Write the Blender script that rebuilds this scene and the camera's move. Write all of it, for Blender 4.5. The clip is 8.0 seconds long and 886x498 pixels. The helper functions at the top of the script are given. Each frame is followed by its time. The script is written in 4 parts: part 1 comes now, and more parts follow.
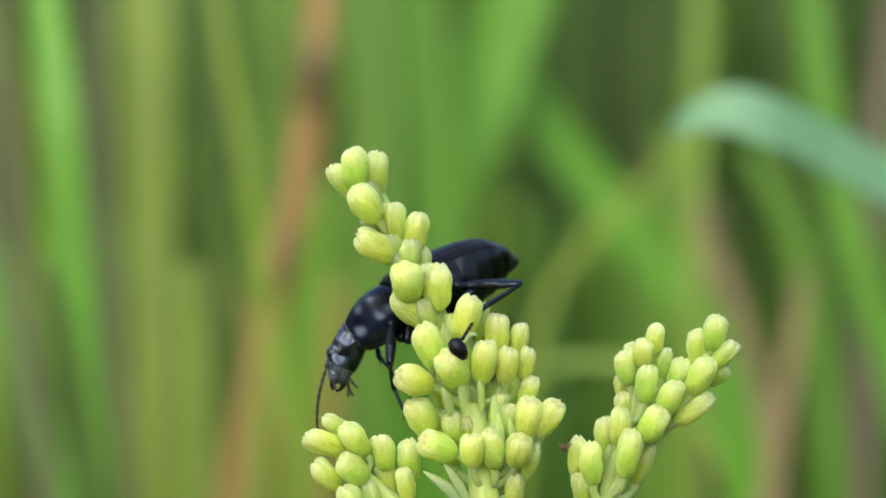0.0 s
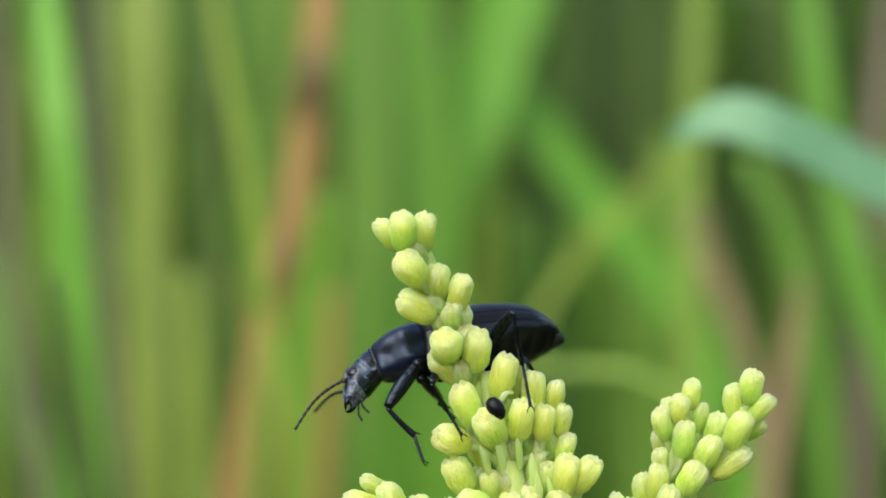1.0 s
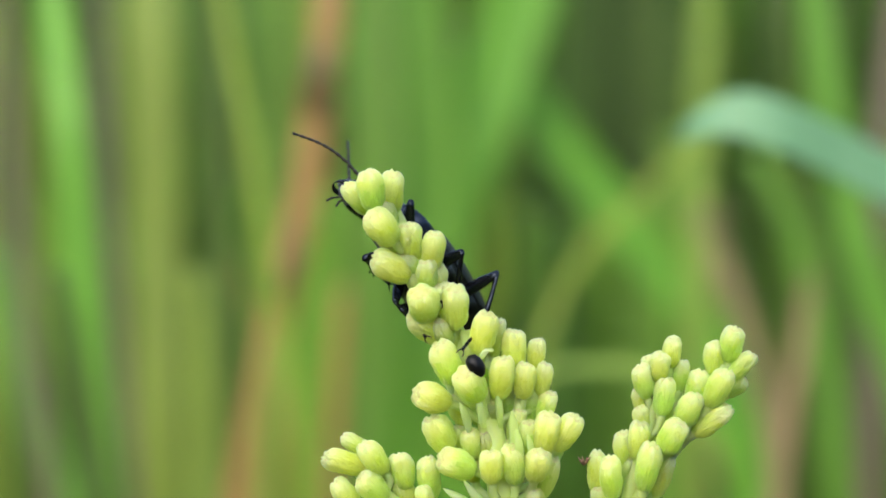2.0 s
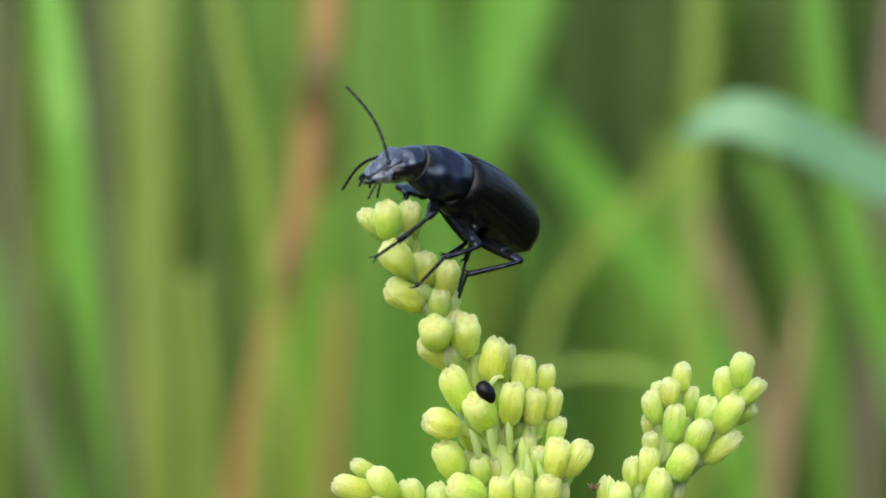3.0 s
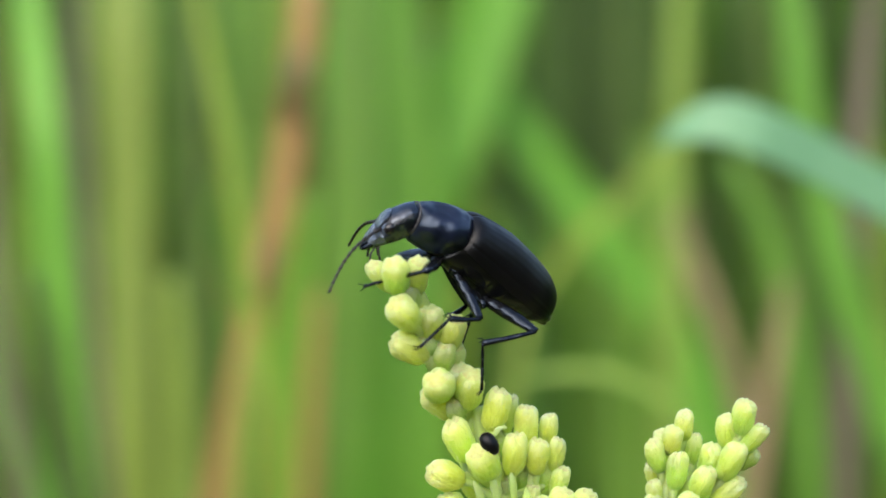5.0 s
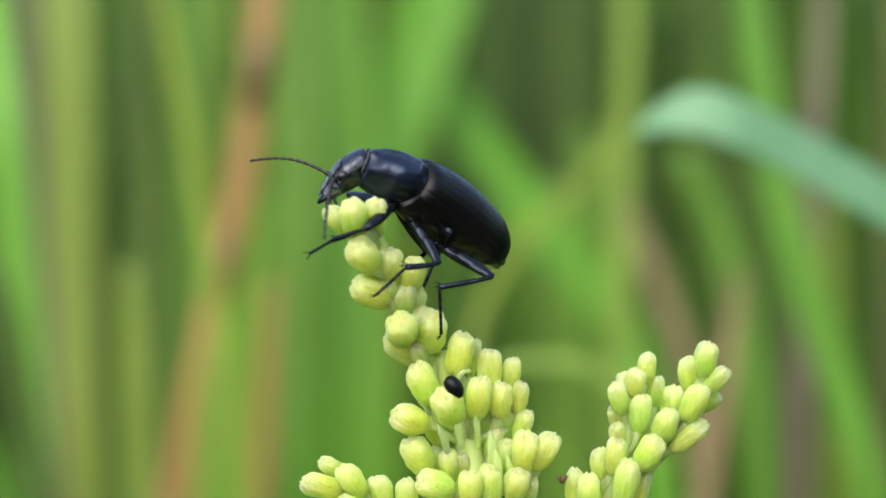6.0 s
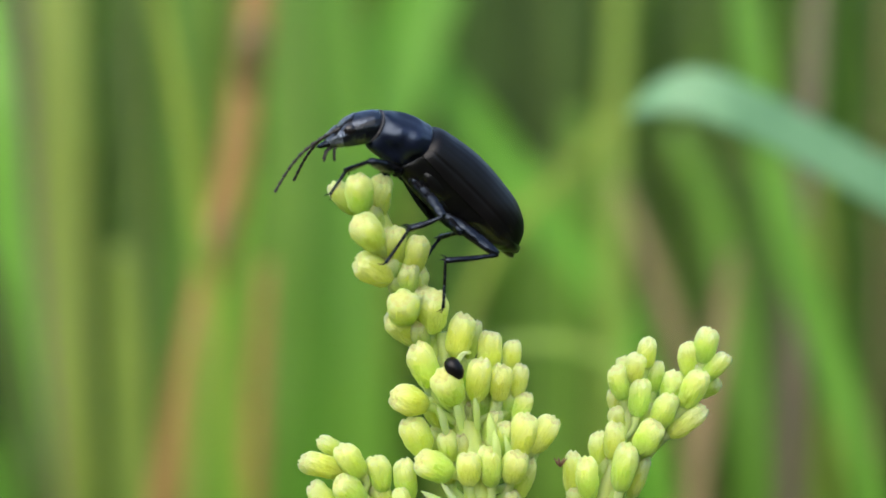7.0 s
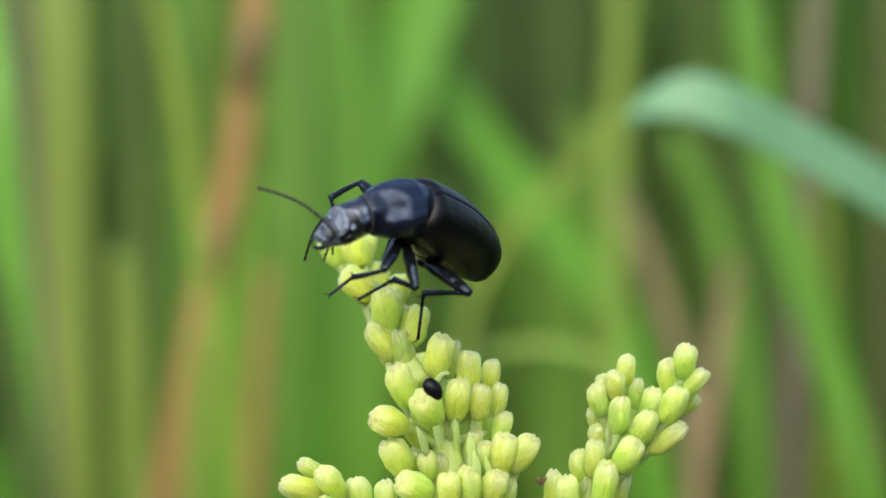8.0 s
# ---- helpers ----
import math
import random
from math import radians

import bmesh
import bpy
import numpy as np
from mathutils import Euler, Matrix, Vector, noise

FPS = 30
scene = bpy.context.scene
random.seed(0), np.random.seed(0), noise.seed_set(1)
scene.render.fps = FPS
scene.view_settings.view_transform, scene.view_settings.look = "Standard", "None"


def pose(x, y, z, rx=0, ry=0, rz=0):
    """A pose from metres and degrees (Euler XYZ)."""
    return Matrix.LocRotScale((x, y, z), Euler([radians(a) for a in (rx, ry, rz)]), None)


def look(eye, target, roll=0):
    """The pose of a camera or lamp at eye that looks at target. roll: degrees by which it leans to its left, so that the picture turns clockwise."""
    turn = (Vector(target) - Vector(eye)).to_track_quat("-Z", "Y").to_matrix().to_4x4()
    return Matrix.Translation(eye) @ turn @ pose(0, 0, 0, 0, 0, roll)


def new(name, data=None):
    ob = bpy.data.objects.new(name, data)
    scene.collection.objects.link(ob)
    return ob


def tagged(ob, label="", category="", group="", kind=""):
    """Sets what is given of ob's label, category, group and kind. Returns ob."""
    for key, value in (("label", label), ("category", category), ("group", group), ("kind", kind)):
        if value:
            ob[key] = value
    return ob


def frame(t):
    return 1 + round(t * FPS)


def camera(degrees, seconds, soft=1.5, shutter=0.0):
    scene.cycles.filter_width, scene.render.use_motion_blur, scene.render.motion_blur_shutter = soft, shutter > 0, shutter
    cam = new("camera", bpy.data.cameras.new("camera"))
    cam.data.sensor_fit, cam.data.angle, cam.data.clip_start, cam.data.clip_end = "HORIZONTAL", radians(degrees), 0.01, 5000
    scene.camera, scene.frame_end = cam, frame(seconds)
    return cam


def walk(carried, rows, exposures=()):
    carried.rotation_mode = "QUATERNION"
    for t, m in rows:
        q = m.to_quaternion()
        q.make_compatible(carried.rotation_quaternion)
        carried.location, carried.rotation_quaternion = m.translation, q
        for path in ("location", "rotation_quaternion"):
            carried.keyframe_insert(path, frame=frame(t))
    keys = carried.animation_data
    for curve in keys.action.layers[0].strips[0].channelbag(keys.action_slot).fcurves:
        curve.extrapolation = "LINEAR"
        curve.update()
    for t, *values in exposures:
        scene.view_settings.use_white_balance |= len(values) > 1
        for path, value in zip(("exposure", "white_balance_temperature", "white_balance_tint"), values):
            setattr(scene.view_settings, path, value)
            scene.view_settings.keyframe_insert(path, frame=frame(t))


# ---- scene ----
# Sight units: 1 unit is 1/F of the distance. FOCUS is the distance of the flower spike.
F = 784 / math.tan(radians(12.0))
FOCUS, EYE, TILT = 0.132, 0.72, -5.0
U = FOCUS / F                      # one sight unit at the flower, in metres (about 0.036 mm)
D_LEAF, D_STEM = 0.25, 0.42        # distances of the pale leaf and of the tawny stem

cam = camera(24.0, 8.0, soft=1.7)
cam.data.dof.use_dof = True
cam.data.dof.focus_distance = FOCUS - 0.0008
cam.data.dof.aperture_fstop = 21.0
cam.data.dof.aperture_blades = 0

# time, drift of the tawny stem, drift of the pale leaf (across, down)
SHAKE = [
    (0.0, 0, 0, 0), (0.3, -30, -15, 14), (0.5, -33, 3, 14), (0.7, -8, 18, 18), (1.0, -5, 5, 12),
    (1.5, 45, 40, 14), (1.7, 30, 30, 8), (2.3, 5, 15, 8), (2.8, 5, 15, 8), (3.0, 5, 20, 12), (3.5, -15, 0, 8), (4.0, 25, 20, 47),
    (4.2, 20, 12, 30), (4.8, -20, -10, 20), (5.3, -45, -20, 10), (5.5, -55, -22, 3), (6.0, -112, -55, 0), (6.5, -130, -66, -17),
    (7.0, -125, -65, -34), (7.5, -130, -62, -36), (8.0, -125, -70, -26),
]


def cam_pose(far, near, down):
    shift = -(near - far) / (F * (1 / D_LEAF - 1 / D_STEM))
    yaw = math.degrees((far + F * shift / D_STEM) / F)
    pitch = math.degrees(down / F)
    return pose(0, 0, EYE, TILT, 0, 0) @ pose(shift, 0, 0, 90 + pitch, 0, yaw)


EXPOSURE = 1.26
LIGHTER = [(0.0, -.05), (0.5, -.04), (1.0, 0), (1.5, .08), (3.0, -.02), (3.5, 0), (4.0, .08), (5.5, .14), (6.0, .12), (6.5, .05), (7.5, .01), (8.0, 0)]
walk(cam, [(t, cam_pose(a, b, c)) for t, a, b, c in SHAKE], [(t, EXPOSURE + e) for t, e in LIGHTER])


def curve_at(rows, t):
    """Smooth value at t of rows (time, numbers...)."""
    ts = [r[0] for r in rows]
    n = len(rows)
    if t <= ts[0]:
        return np.array(rows[0][1:], float)
    if t >= ts[-1]:
        return np.array(rows[-1][1:], float)
    i = max(k for k in range(n) if ts[k] <= t)
    i = min(i, n - 2)
    p = [np.array(rows[min(max(k, 0), n - 1)][1:], float) for k in (i - 1, i, i + 1, i + 2)]
    q = [ts[min(max(k, 0), n - 1)] for k in (i - 1, i, i + 1, i + 2)]
    h = q[2] - q[1]
    s = (t - q[1]) / h
    d0 = (p[1] - p[0]) / (q[1] - q[0]) if q[1] > q[0] else np.zeros_like(p[1])
    d1 = (p[2] - p[1]) / h
    d2 = (p[3] - p[2]) / (q[3] - q[2]) if q[3] > q[2] else np.zeros_like(p[1])
    def slope(a, b):
        return np.where(a * b > 0, 2 * a * b / np.where(a * b > 0, a + b, 1), 0)

    m0 = slope(d0, d1) if i > 0 else d1
    m1 = slope(d1, d2) if i < n - 2 else d1
    return ((2 * s**3 - 3 * s**2 + 1) * p[1] + (s**3 - 2 * s**2 + s) * h * m0 + (-2 * s**3 + 3 * s**2) * p[2] + (s**3 - s**2) * h * m1)


def cam_at(t):
    return cam_pose(*curve_at(SHAKE, t))


# ---- light ----
world = bpy.data.worlds.new("sky")
scene.world = world
world.use_nodes = True
wn = world.node_tree.nodes
wl = world.node_tree.links
sky = wn.new("ShaderNodeTexSky")
sky.sky_type = "NISHITA"
sky.sun_disc = False
SUN_HIGH, SUN_TURN = 42.0, 205.0
sky.sun_elevation, sky.sun_rotation = radians(SUN_HIGH), radians(SUN_TURN)
sky.air_density, sky.dust_density = 1.0, 2.0
wn["Background"].inputs["Strength"].default_value = 0.15
wl.new(sky.outputs["Color"], wn["Background"].inputs["Color"])
sun = new("sun", bpy.data.lights.new("sun", "SUN"))
sun.data.energy, sun.data.angle, sun.data.color = 1.0, radians(80), (1.0, 0.95, 0.86)
sa, se = radians(SUN_TURN), radians(SUN_HIGH)
sun.matrix_world = look(Vector((math.sin(sa) * math.cos(se), math.cos(sa) * math.cos(se), math.sin(se))) * 5 + Vector((0, 0, 1)), (0, 0, 1))


# ---- materials ----
def material(name, colour, second=None, rough=0.5, scale=400.0, bump=0.2, spec=0.5, translucent=0.0, stretch=(1, 1, 1), spread=0.0, subsurface=0.0, coat=0.0, fine=6.0, tip=None, sheen=0.0, hue=0.01, bite=0.0002, grit=3.0, tint=(1, 1, 1)):
    m = bpy.data.materials.new(name)
    m.use_nodes = True
    nt, nodes, links = m.node_tree, m.node_tree.nodes, m.node_tree.links
    b = nodes["Principled BSDF"]
    co = nodes.new("ShaderNodeTexCoord")
    mp = nodes.new("ShaderNodeMapping")
    mp.inputs["Scale"].default_value = stretch
    links.new(co.outputs["Object"], mp.inputs["Vector"])
    n1 = nodes.new("ShaderNodeTexNoise")
    n1.inputs["Scale"].default_value, n1.inputs["Detail"].default_value = scale, 4
    n2 = nodes.new("ShaderNodeTexNoise")
    n2.inputs["Scale"].default_value, n2.inputs["Detail"].default_value = scale * fine, grit
    for n in (n1, n2):
        links.new(mp.outputs["Vector"], n.inputs["Vector"])
    ramp = nodes.new("ShaderNodeValToRGB")
    second = second or tuple(c * 0.7 for c in colour)
    ramp.color_ramp.elements[0].position, ramp.color_ramp.elements[1].position = 0.33, 0.67
    ramp.color_ramp.elements[0].color, ramp.color_ramp.elements[1].color = (*second, 1), (*colour, 1)
    mixn = nodes.new("ShaderNodeMath")
    mixn.operation = "MULTIPLY_ADD"
    mixn.inputs[1].default_value = 0.35
    links.new(n2.outputs["Fac"], mixn.inputs[0])
    sc = nodes.new("ShaderNodeMath")
    sc.operation = "MULTIPLY_ADD"
    sc.inputs[1].default_value, sc.inputs[2].default_value = 0.65, 0.0
    links.new(n1.outputs["Fac"], sc.inputs[0])
    links.new(sc.outputs[0], mixn.inputs[2])
    links.new(mixn.outputs[0], ramp.inputs["Fac"])
    out = ramp.outputs["Color"]
    if spread:
        info = nodes.new("ShaderNodeObjectInfo")
        geo = nodes.new("ShaderNodeNewGeometry")
        add = nodes.new("ShaderNodeMath")
        links.new(info.outputs["Random"], add.inputs[0])
        links.new(geo.outputs["Random Per Island"], add.inputs[1])
        fr = nodes.new("ShaderNodeMath")
        fr.operation = "FRACT"
        links.new(add.outputs[0], fr.inputs[0])
        rng = nodes.new("ShaderNodeMapRange")
        rng.inputs["To Min"].default_value, rng.inputs["To Max"].default_value = 1 - spread, 1 + spread
        links.new(fr.outputs[0], rng.inputs["Value"])
        hsv = nodes.new("ShaderNodeHueSaturation")
        links.new(rng.outputs["Result"], hsv.inputs["Value"])
        drift = nodes.new("ShaderNodeMapRange")
        drift.inputs["To Min"].default_value, drift.inputs["To Max"].default_value = 0.5 - hue, 0.5 + hue
        links.new(info.outputs["Random"], drift.inputs["Value"])
        links.new(drift.outputs["Result"], hsv.inputs["Hue"])
        links.new(out, hsv.inputs["Color"])
        out = hsv.outputs["Color"]
    if tip:
        sep = nodes.new("ShaderNodeSeparateXYZ")
        links.new(co.outputs["Object"], sep.inputs[0])
        up = nodes.new("ShaderNodeMapRange")
        up.inputs["From Min"].default_value, up.inputs["From Max"].default_value = 0.45, 1.0
        links.new(sep.outputs["Z"], up.inputs["Value"])
        mk = nodes.new("ShaderNodeMix")
        mk.data_type = "RGBA"
        links.new(up.outputs["Result"], mk.inputs["Factor"])
        links.new(out, mk.inputs["A"])
        mk.inputs["B"].default_value = (*tip, 1)
        out = mk.outputs["Result"]
    links.new(out, b.inputs["Base Color"])
    b.inputs["Roughness"].default_value = rough
    b.inputs["Specular IOR Level"].default_value = spec
    b.inputs["Specular Tint"].default_value = (*tint, 1)
    b.inputs["Coat Weight"].default_value = coat
    b.inputs["Sheen Weight"].default_value, b.inputs["Sheen Roughness"].default_value = sheen, 0.45
    b.inputs["Sheen Tint"].default_value = (0.72, 1.0, 0.32, 1)
    b.inputs["Coat Roughness"].default_value = 0.12
    if subsurface:
        b.inputs["Subsurface Weight"].default_value = subsurface
        b.inputs["Subsurface Radius"].default_value = (1.0, 1.0, 0.35)
        b.inputs["Subsurface Scale"].default_value = 0.006
    if bump:
        bp = nodes.new("ShaderNodeBump")
        bp.inputs["Strength"].default_value, bp.inputs["Distance"].default_value = bump, bite
        links.new(n2.outputs["Fac"], bp.inputs["Height"])
        links.new(bp.outputs["Normal"], b.inputs["Normal"])
    if translucent:
        tr = nodes.new("ShaderNodeBsdfTranslucent")
        links.new(out, tr.inputs["Color"])
        mx = nodes.new("ShaderNodeMixShader")
        mx.inputs["Fac"].default_value = translucent
        links.new(b.outputs[0], mx.inputs[1])
        links.new(tr.outputs[0], mx.inputs[2])
        links.new(mx.outputs[0], nodes["Material Output"].inputs["Surface"])
    return m


BUD = material("bud_yellow_green", (0.58, 0.82, 0.105), (0.50, 0.745, 0.068), rough=0.55, scale=3.2, bump=0.9, spread=0.10, subsurface=0.9, fine=4, tip=(0.745, 0.885, 0.235), sheen=0.5, hue=0.03, spec=0.25, stretch=(1, 1, 0.45), translucent=0.06)
BRACT = material("bract_green", (0.545, 0.78, 0.088), (0.47, 0.70, 0.058), rough=0.55, scale=3.6, bump=0.9, spread=0.10, subsurface=0.9, fine=4, sheen=0.5, hue=0.03, spec=0.25, stretch=(1, 1, 0.45), translucent=0.06)
TIP = material("bud_tip_pale", (0.76, 0.86, 0.24), (0.66, 0.66, 0.13), rough=0.6, scale=9, bump=0.6, subsurface=0.8, sheen=0.6)
BUD_RIPE = material("bud_ripe_yellow", (0.64, 0.83, 0.11), (0.555, 0.75, 0.07), rough=0.55, scale=3.2, bump=0.9, spread=0.10, subsurface=0.9, fine=4, tip=(0.80, 0.885, 0.23), sheen=0.5, hue=0.03, spec=0.25, stretch=(1, 1, 0.45), translucent=0.06)
BRACT_RIPE = material("bract_yellow_green", (0.60, 0.785, 0.09), (0.52, 0.71, 0.06), rough=0.55, scale=3.6, bump=0.9, spread=0.10, subsurface=0.9, fine=4, sheen=0.5, hue=0.03, spec=0.25, stretch=(1, 1, 0.45), translucent=0.06)
TIP_RIPE = material("bud_tip_ochre", (0.79, 0.85, 0.24), (0.60, 0.54, 0.12), rough=0.6, scale=9, bump=0.6, subsurface=0.8, sheen=0.4)
WITHER = material("withered_brown", (0.20, 0.11, 0.06), (0.10, 0.05, 0.03), rough=0.8, scale=900, bump=0.4)
STALK = material("stalk_green", (0.72, 0.90, 0.20), (0.64, 0.85, 0.14), rough=0.55, sheen=0.25, scale=300, bump=0.25, stretch=(1, 1, 0.2), subsurface=0.8, translucent=0.08)
SHELL = material("black_shell", (0.0055, 0.0045, 0.0045), (0.003, 0.003, 0.003), rough=0.37, scale=90, bump=0.35, spec=0.22, bite=0.0003, grit=1.0)
# bluish base and tint put the reflected sky into the black shell's colour
SHELL_BLUE = material("black_shell_smooth", (0.010, 0.014, 0.031), (0.004, 0.005, 0.011), rough=0.33, scale=95, bump=0.75, spec=0.5, coat=0.08, bite=0.0018, grit=0.4, tint=(0.6, 0.76, 1.0))
UNDER = material("black_underside", (0.004, 0.0035, 0.0035), (0.003, 0.003, 0.003), rough=0.28, scale=90, bump=0.5, spec=0.4, bite=0.0010, grit=0.3)
# blue tint paints the sky's reflection on the black legs
LEGM = material("black_leg", (0.005, 0.005, 0.006), (0.004, 0.004, 0.004), rough=0.24, scale=250, bump=0.4, spec=0.4, bite=0.0004, grit=0.5, tint=(0.6, 0.76, 1.0))
FEELER = material("dark_feeler", (0.018, 0.012, 0.009), (0.010, 0.008, 0.007), rough=0.5, scale=900, bump=0.2)
# the head's blue tint likewise stands in for reflected sky
SHELL_HEAD = material("black_head_shell", (0.008, 0.009, 0.013), (0.004, 0.004, 0.006), rough=0.27, scale=150, bump=0.8, spec=0.8, coat=0.5, bite=0.0011, grit=0.8, tint=(0.6, 0.76, 1.0))
MEMBRANE = material("neck_membrane", (0.06, 0.055, 0.055), (0.03, 0.03, 0.03), rough=0.4, scale=900, bump=0.2)
# mottled light grey and blue tint paint the sky's highlights onto the dark face
FACE = material("face_painted_glints", (0.13, 0.15, 0.17), (0.022, 0.026, 0.034), rough=0.34, scale=900, bump=0.8, spec=0.9, coat=0.45, bite=0.0006, grit=1.0, fine=2.0, tint=(0.6, 0.76, 1.0))
TAIL = material("brown_tail", (0.022, 0.015, 0.011), (0.010, 0.007, 0.005), rough=0.45, scale=600, bump=0.3)
EYE_M = material("glossy_eye", (0.012, 0.010, 0.010), (0.008, 0.007, 0.007), rough=0.18, scale=2500, bump=0.1)


def grass(name, colour, second=None, tr=0.35):
    return material(name, colour, second, rough=0.5, scale=130, bump=0.2, translucent=tr, stretch=(1, 1, 0.10), spread=0.16, hue=0.014)


G_BRIGHT = grass("grass_bright", (0.22, 0.48, 0.036), (0.15, 0.35, 0.024))
G_OLIVE = grass("grass_olive", (0.335, 0.465, 0.062), (0.225, 0.335, 0.045))
G_MID = grass("grass_mid", (0.19, 0.42, 0.036), (0.125, 0.29, 0.024))
# dark green; on the gap blades this colour stands in for shade
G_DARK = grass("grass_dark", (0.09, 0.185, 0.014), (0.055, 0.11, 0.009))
G_YELLOW = grass("grass_yellow", (0.37, 0.50, 0.045), (0.25, 0.375, 0.035))
G_PALE = grass("leaf_pale", (0.20, 0.37, 0.18), (0.15, 0.31, 0.14), tr=0.2)
G_TAWNY = grass("stem_tawny", (0.52, 0.315, 0.085), (0.36, 0.225, 0.055), tr=0.2)
G_PINK = grass("leaf_dry_pink", (0.35, 0.265, 0.125), (0.22, 0.175, 0.075), tr=0.2)
G_MAUVE = grass("stem_mauve", (0.17, 0.125, 0.08), (0.11, 0.09, 0.055), tr=0.1)
G_SHEATH = grass("sheath_brown", (0.20, 0.125, 0.05), (0.12, 0.08, 0.04), tr=0.1)
SOIL = material("mossy_soil", (0.09, 0.12, 0.03), (0.07, 0.055, 0.03), rough=0.9, scale=8, bump=0.6)


# ---- mesh helpers ----
def finish(name, bm, mats, parent=None, label="", smooth=True):
    me = bpy.data.meshes.new(name)
    bmesh.ops.recalc_face_normals(bm, faces=bm.faces[:])
    bm.to_mesh(me)
    bm.free()
    for m in (mats if isinstance(mats, (list, tuple)) else [mats]):
        me.materials.append(m)
    if smooth:
        for p in me.polygons:
            p.use_smooth = True
    return place(name, me, parent, label)


def place(name, me, parent=None, label=""):
    ob = new(name, me)
    if parent is not None:
        ob.parent = parent
    if label:
        tagged(ob, label)
    return ob


def sweep(bm, pts, wide, thick=None, side=None, segs=10, mat=0, fold=0.0, caps=True):
    """A tube along pts with half widths and half thicknesses; side: the direction of the width; fold: depth of a keel."""
    pts = [Vector(p) for p in pts]
    thick = thick or wide
    rings = []
    prev = None
    for i, p in enumerate(pts):
        d = (pts[min(i + 1, len(pts) - 1)] - pts[max(i - 1, 0)]).normalized()
        s = Vector(side) if side is not None else (prev if prev is not None else (d.orthogonal()))
        s = (s - d * s.dot(d))
        s = s.normalized() if s.length > 1e-9 else d.orthogonal().normalized()
        prev = s
        n = d.cross(s)
        ring = []
        for k in range(segs):
            a = 2 * math.pi * k / segs
            c = math.cos(a)
            ring.append(bm.verts.new(p + s * (wide[i] * c) + n * (thick[i] * math.sin(a) + fold * wide[i] * (abs(c) - 0.5))))
        rings.append(ring)
    fs = []
    for r0, r1 in zip(rings, rings[1:]):
        for k in range(segs):
            fs.append(bm.faces.new((r0[k], r0[(k + 1) % segs], r1[(k + 1) % segs], r1[k])))
    if caps:
        fs.append(bm.faces.new(list(reversed(rings[0]))))
        fs.append(bm.faces.new(rings[-1]))
    for f in fs:
        f.material_index = mat
    return rings


def spline(pts, n):
    """n points on a smooth line through pts."""
    rows = [(i, *p) for i, p in enumerate(pts)]
    return [tuple(curve_at(rows, (len(pts) - 1) * k / (n - 1))) for k in range(n)]


def ball(bm, c, r, segs=12, rings=8, mat=0):
    """An ellipsoid with radii r."""
    m = Matrix.Translation(c) @ Matrix.Diagonal((*r, 1))
    res = bmesh.ops.create_uvsphere(bm, u_segments=segs, v_segments=rings, radius=1.0, matrix=m)
    for v in res["verts"]:
        for f in v.link_faces:
            f.material_index = mat


def loft(bm, stations, segs=28, mat=0, power=2.0, ridge=None):
    """Rings across x: (x, half width, top, bottom, middle height)."""
    rings = []
    for i, (x, w, top, bot, mid) in enumerate(stations):
        ring = []
        for k in range(segs):
            a = 2 * math.pi * k / segs
            c, s = math.cos(a), math.sin(a)
            y = w * math.copysign(abs(c) ** (2 / power), c)
            z = mid + (top if s > 0 else bot) * math.copysign(abs(s) ** (2 / power), s)
            if ridge:
                y, z = ridge(i, a, y, z)
            ring.append(bm.verts.new((x, y, z)))
        rings.append(ring)
    for r0, r1 in zip(rings, rings[1:]):
        for k in range(segs):
            bm.faces.new((r0[k], r0[(k + 1) % segs], r1[(k + 1) % segs], r1[k])).material_index = mat
    bm.faces.new(list(reversed(rings[0]))).material_index = mat
    bm.faces.new(rings[-1]).material_index = mat
    return rings


# ---- setting: ground, meadow, background blades ----
BASE = pose(0, 0, EYE, TILT, 0, 0)


def sight(a, b, d):
    """The place at distance d (along the first view) in the direction a, b, in sight units."""
    return BASE @ Vector(((a - 784) / F * d, d, (441 - b) / F * d))


def make_ground():
    bm = bmesh.new()
    n = 60
    grid = []
    for i in range(n + 1):
        row = []
        for j in range(n + 1):
            u, v = (i / n * 2 - 1), (j / n * 2 - 1)
            x, y = 60 * u * abs(u) ** 1.5, 60 * v * abs(v) ** 1.5
            z = 0.03 * noise.noise((x * 1.5, y * 1.5, 0)) + 0.15 * noise.noise((x * 0.1, y * 0.1, 3))
            row.append(bm.verts.new((x, y, z)))
        grid.append(row)
    for i in range(n):
        for j in range(n):
            bm.faces.new((grid[i][j], grid[i + 1][j], grid[i + 1][j + 1], grid[i][j + 1]))
    tagged(finish("ground", bm, SOIL), "mossy brown-green meadow ground under tall grass", "ground", kind="structure")


def blade(name, pts, widths, mat, label, side=None, fold=0.25, thick=0.06, category="grass blade", group=""):
    """A grass blade or stem as a flattened, keeled tube."""
    n = 26
    p = [Vector(q) for q in spline(pts, n)]
    w = [float(curve_at([(i, x) for i, x in enumerate(widths)], (len(widths) - 1) * k / (n - 1))[0]) for k in range(n)]
    o = p[0].copy()
    bm = bmesh.new()
    sweep(bm, [q - o for q in p], w, [max(x * thick, 0.00012) for x in w], side or (1, 0, 0), segs=12, fold=fold)
    ob = finish(name, bm, mat)
    ob.location = o
    return tagged(ob, label, category, group)


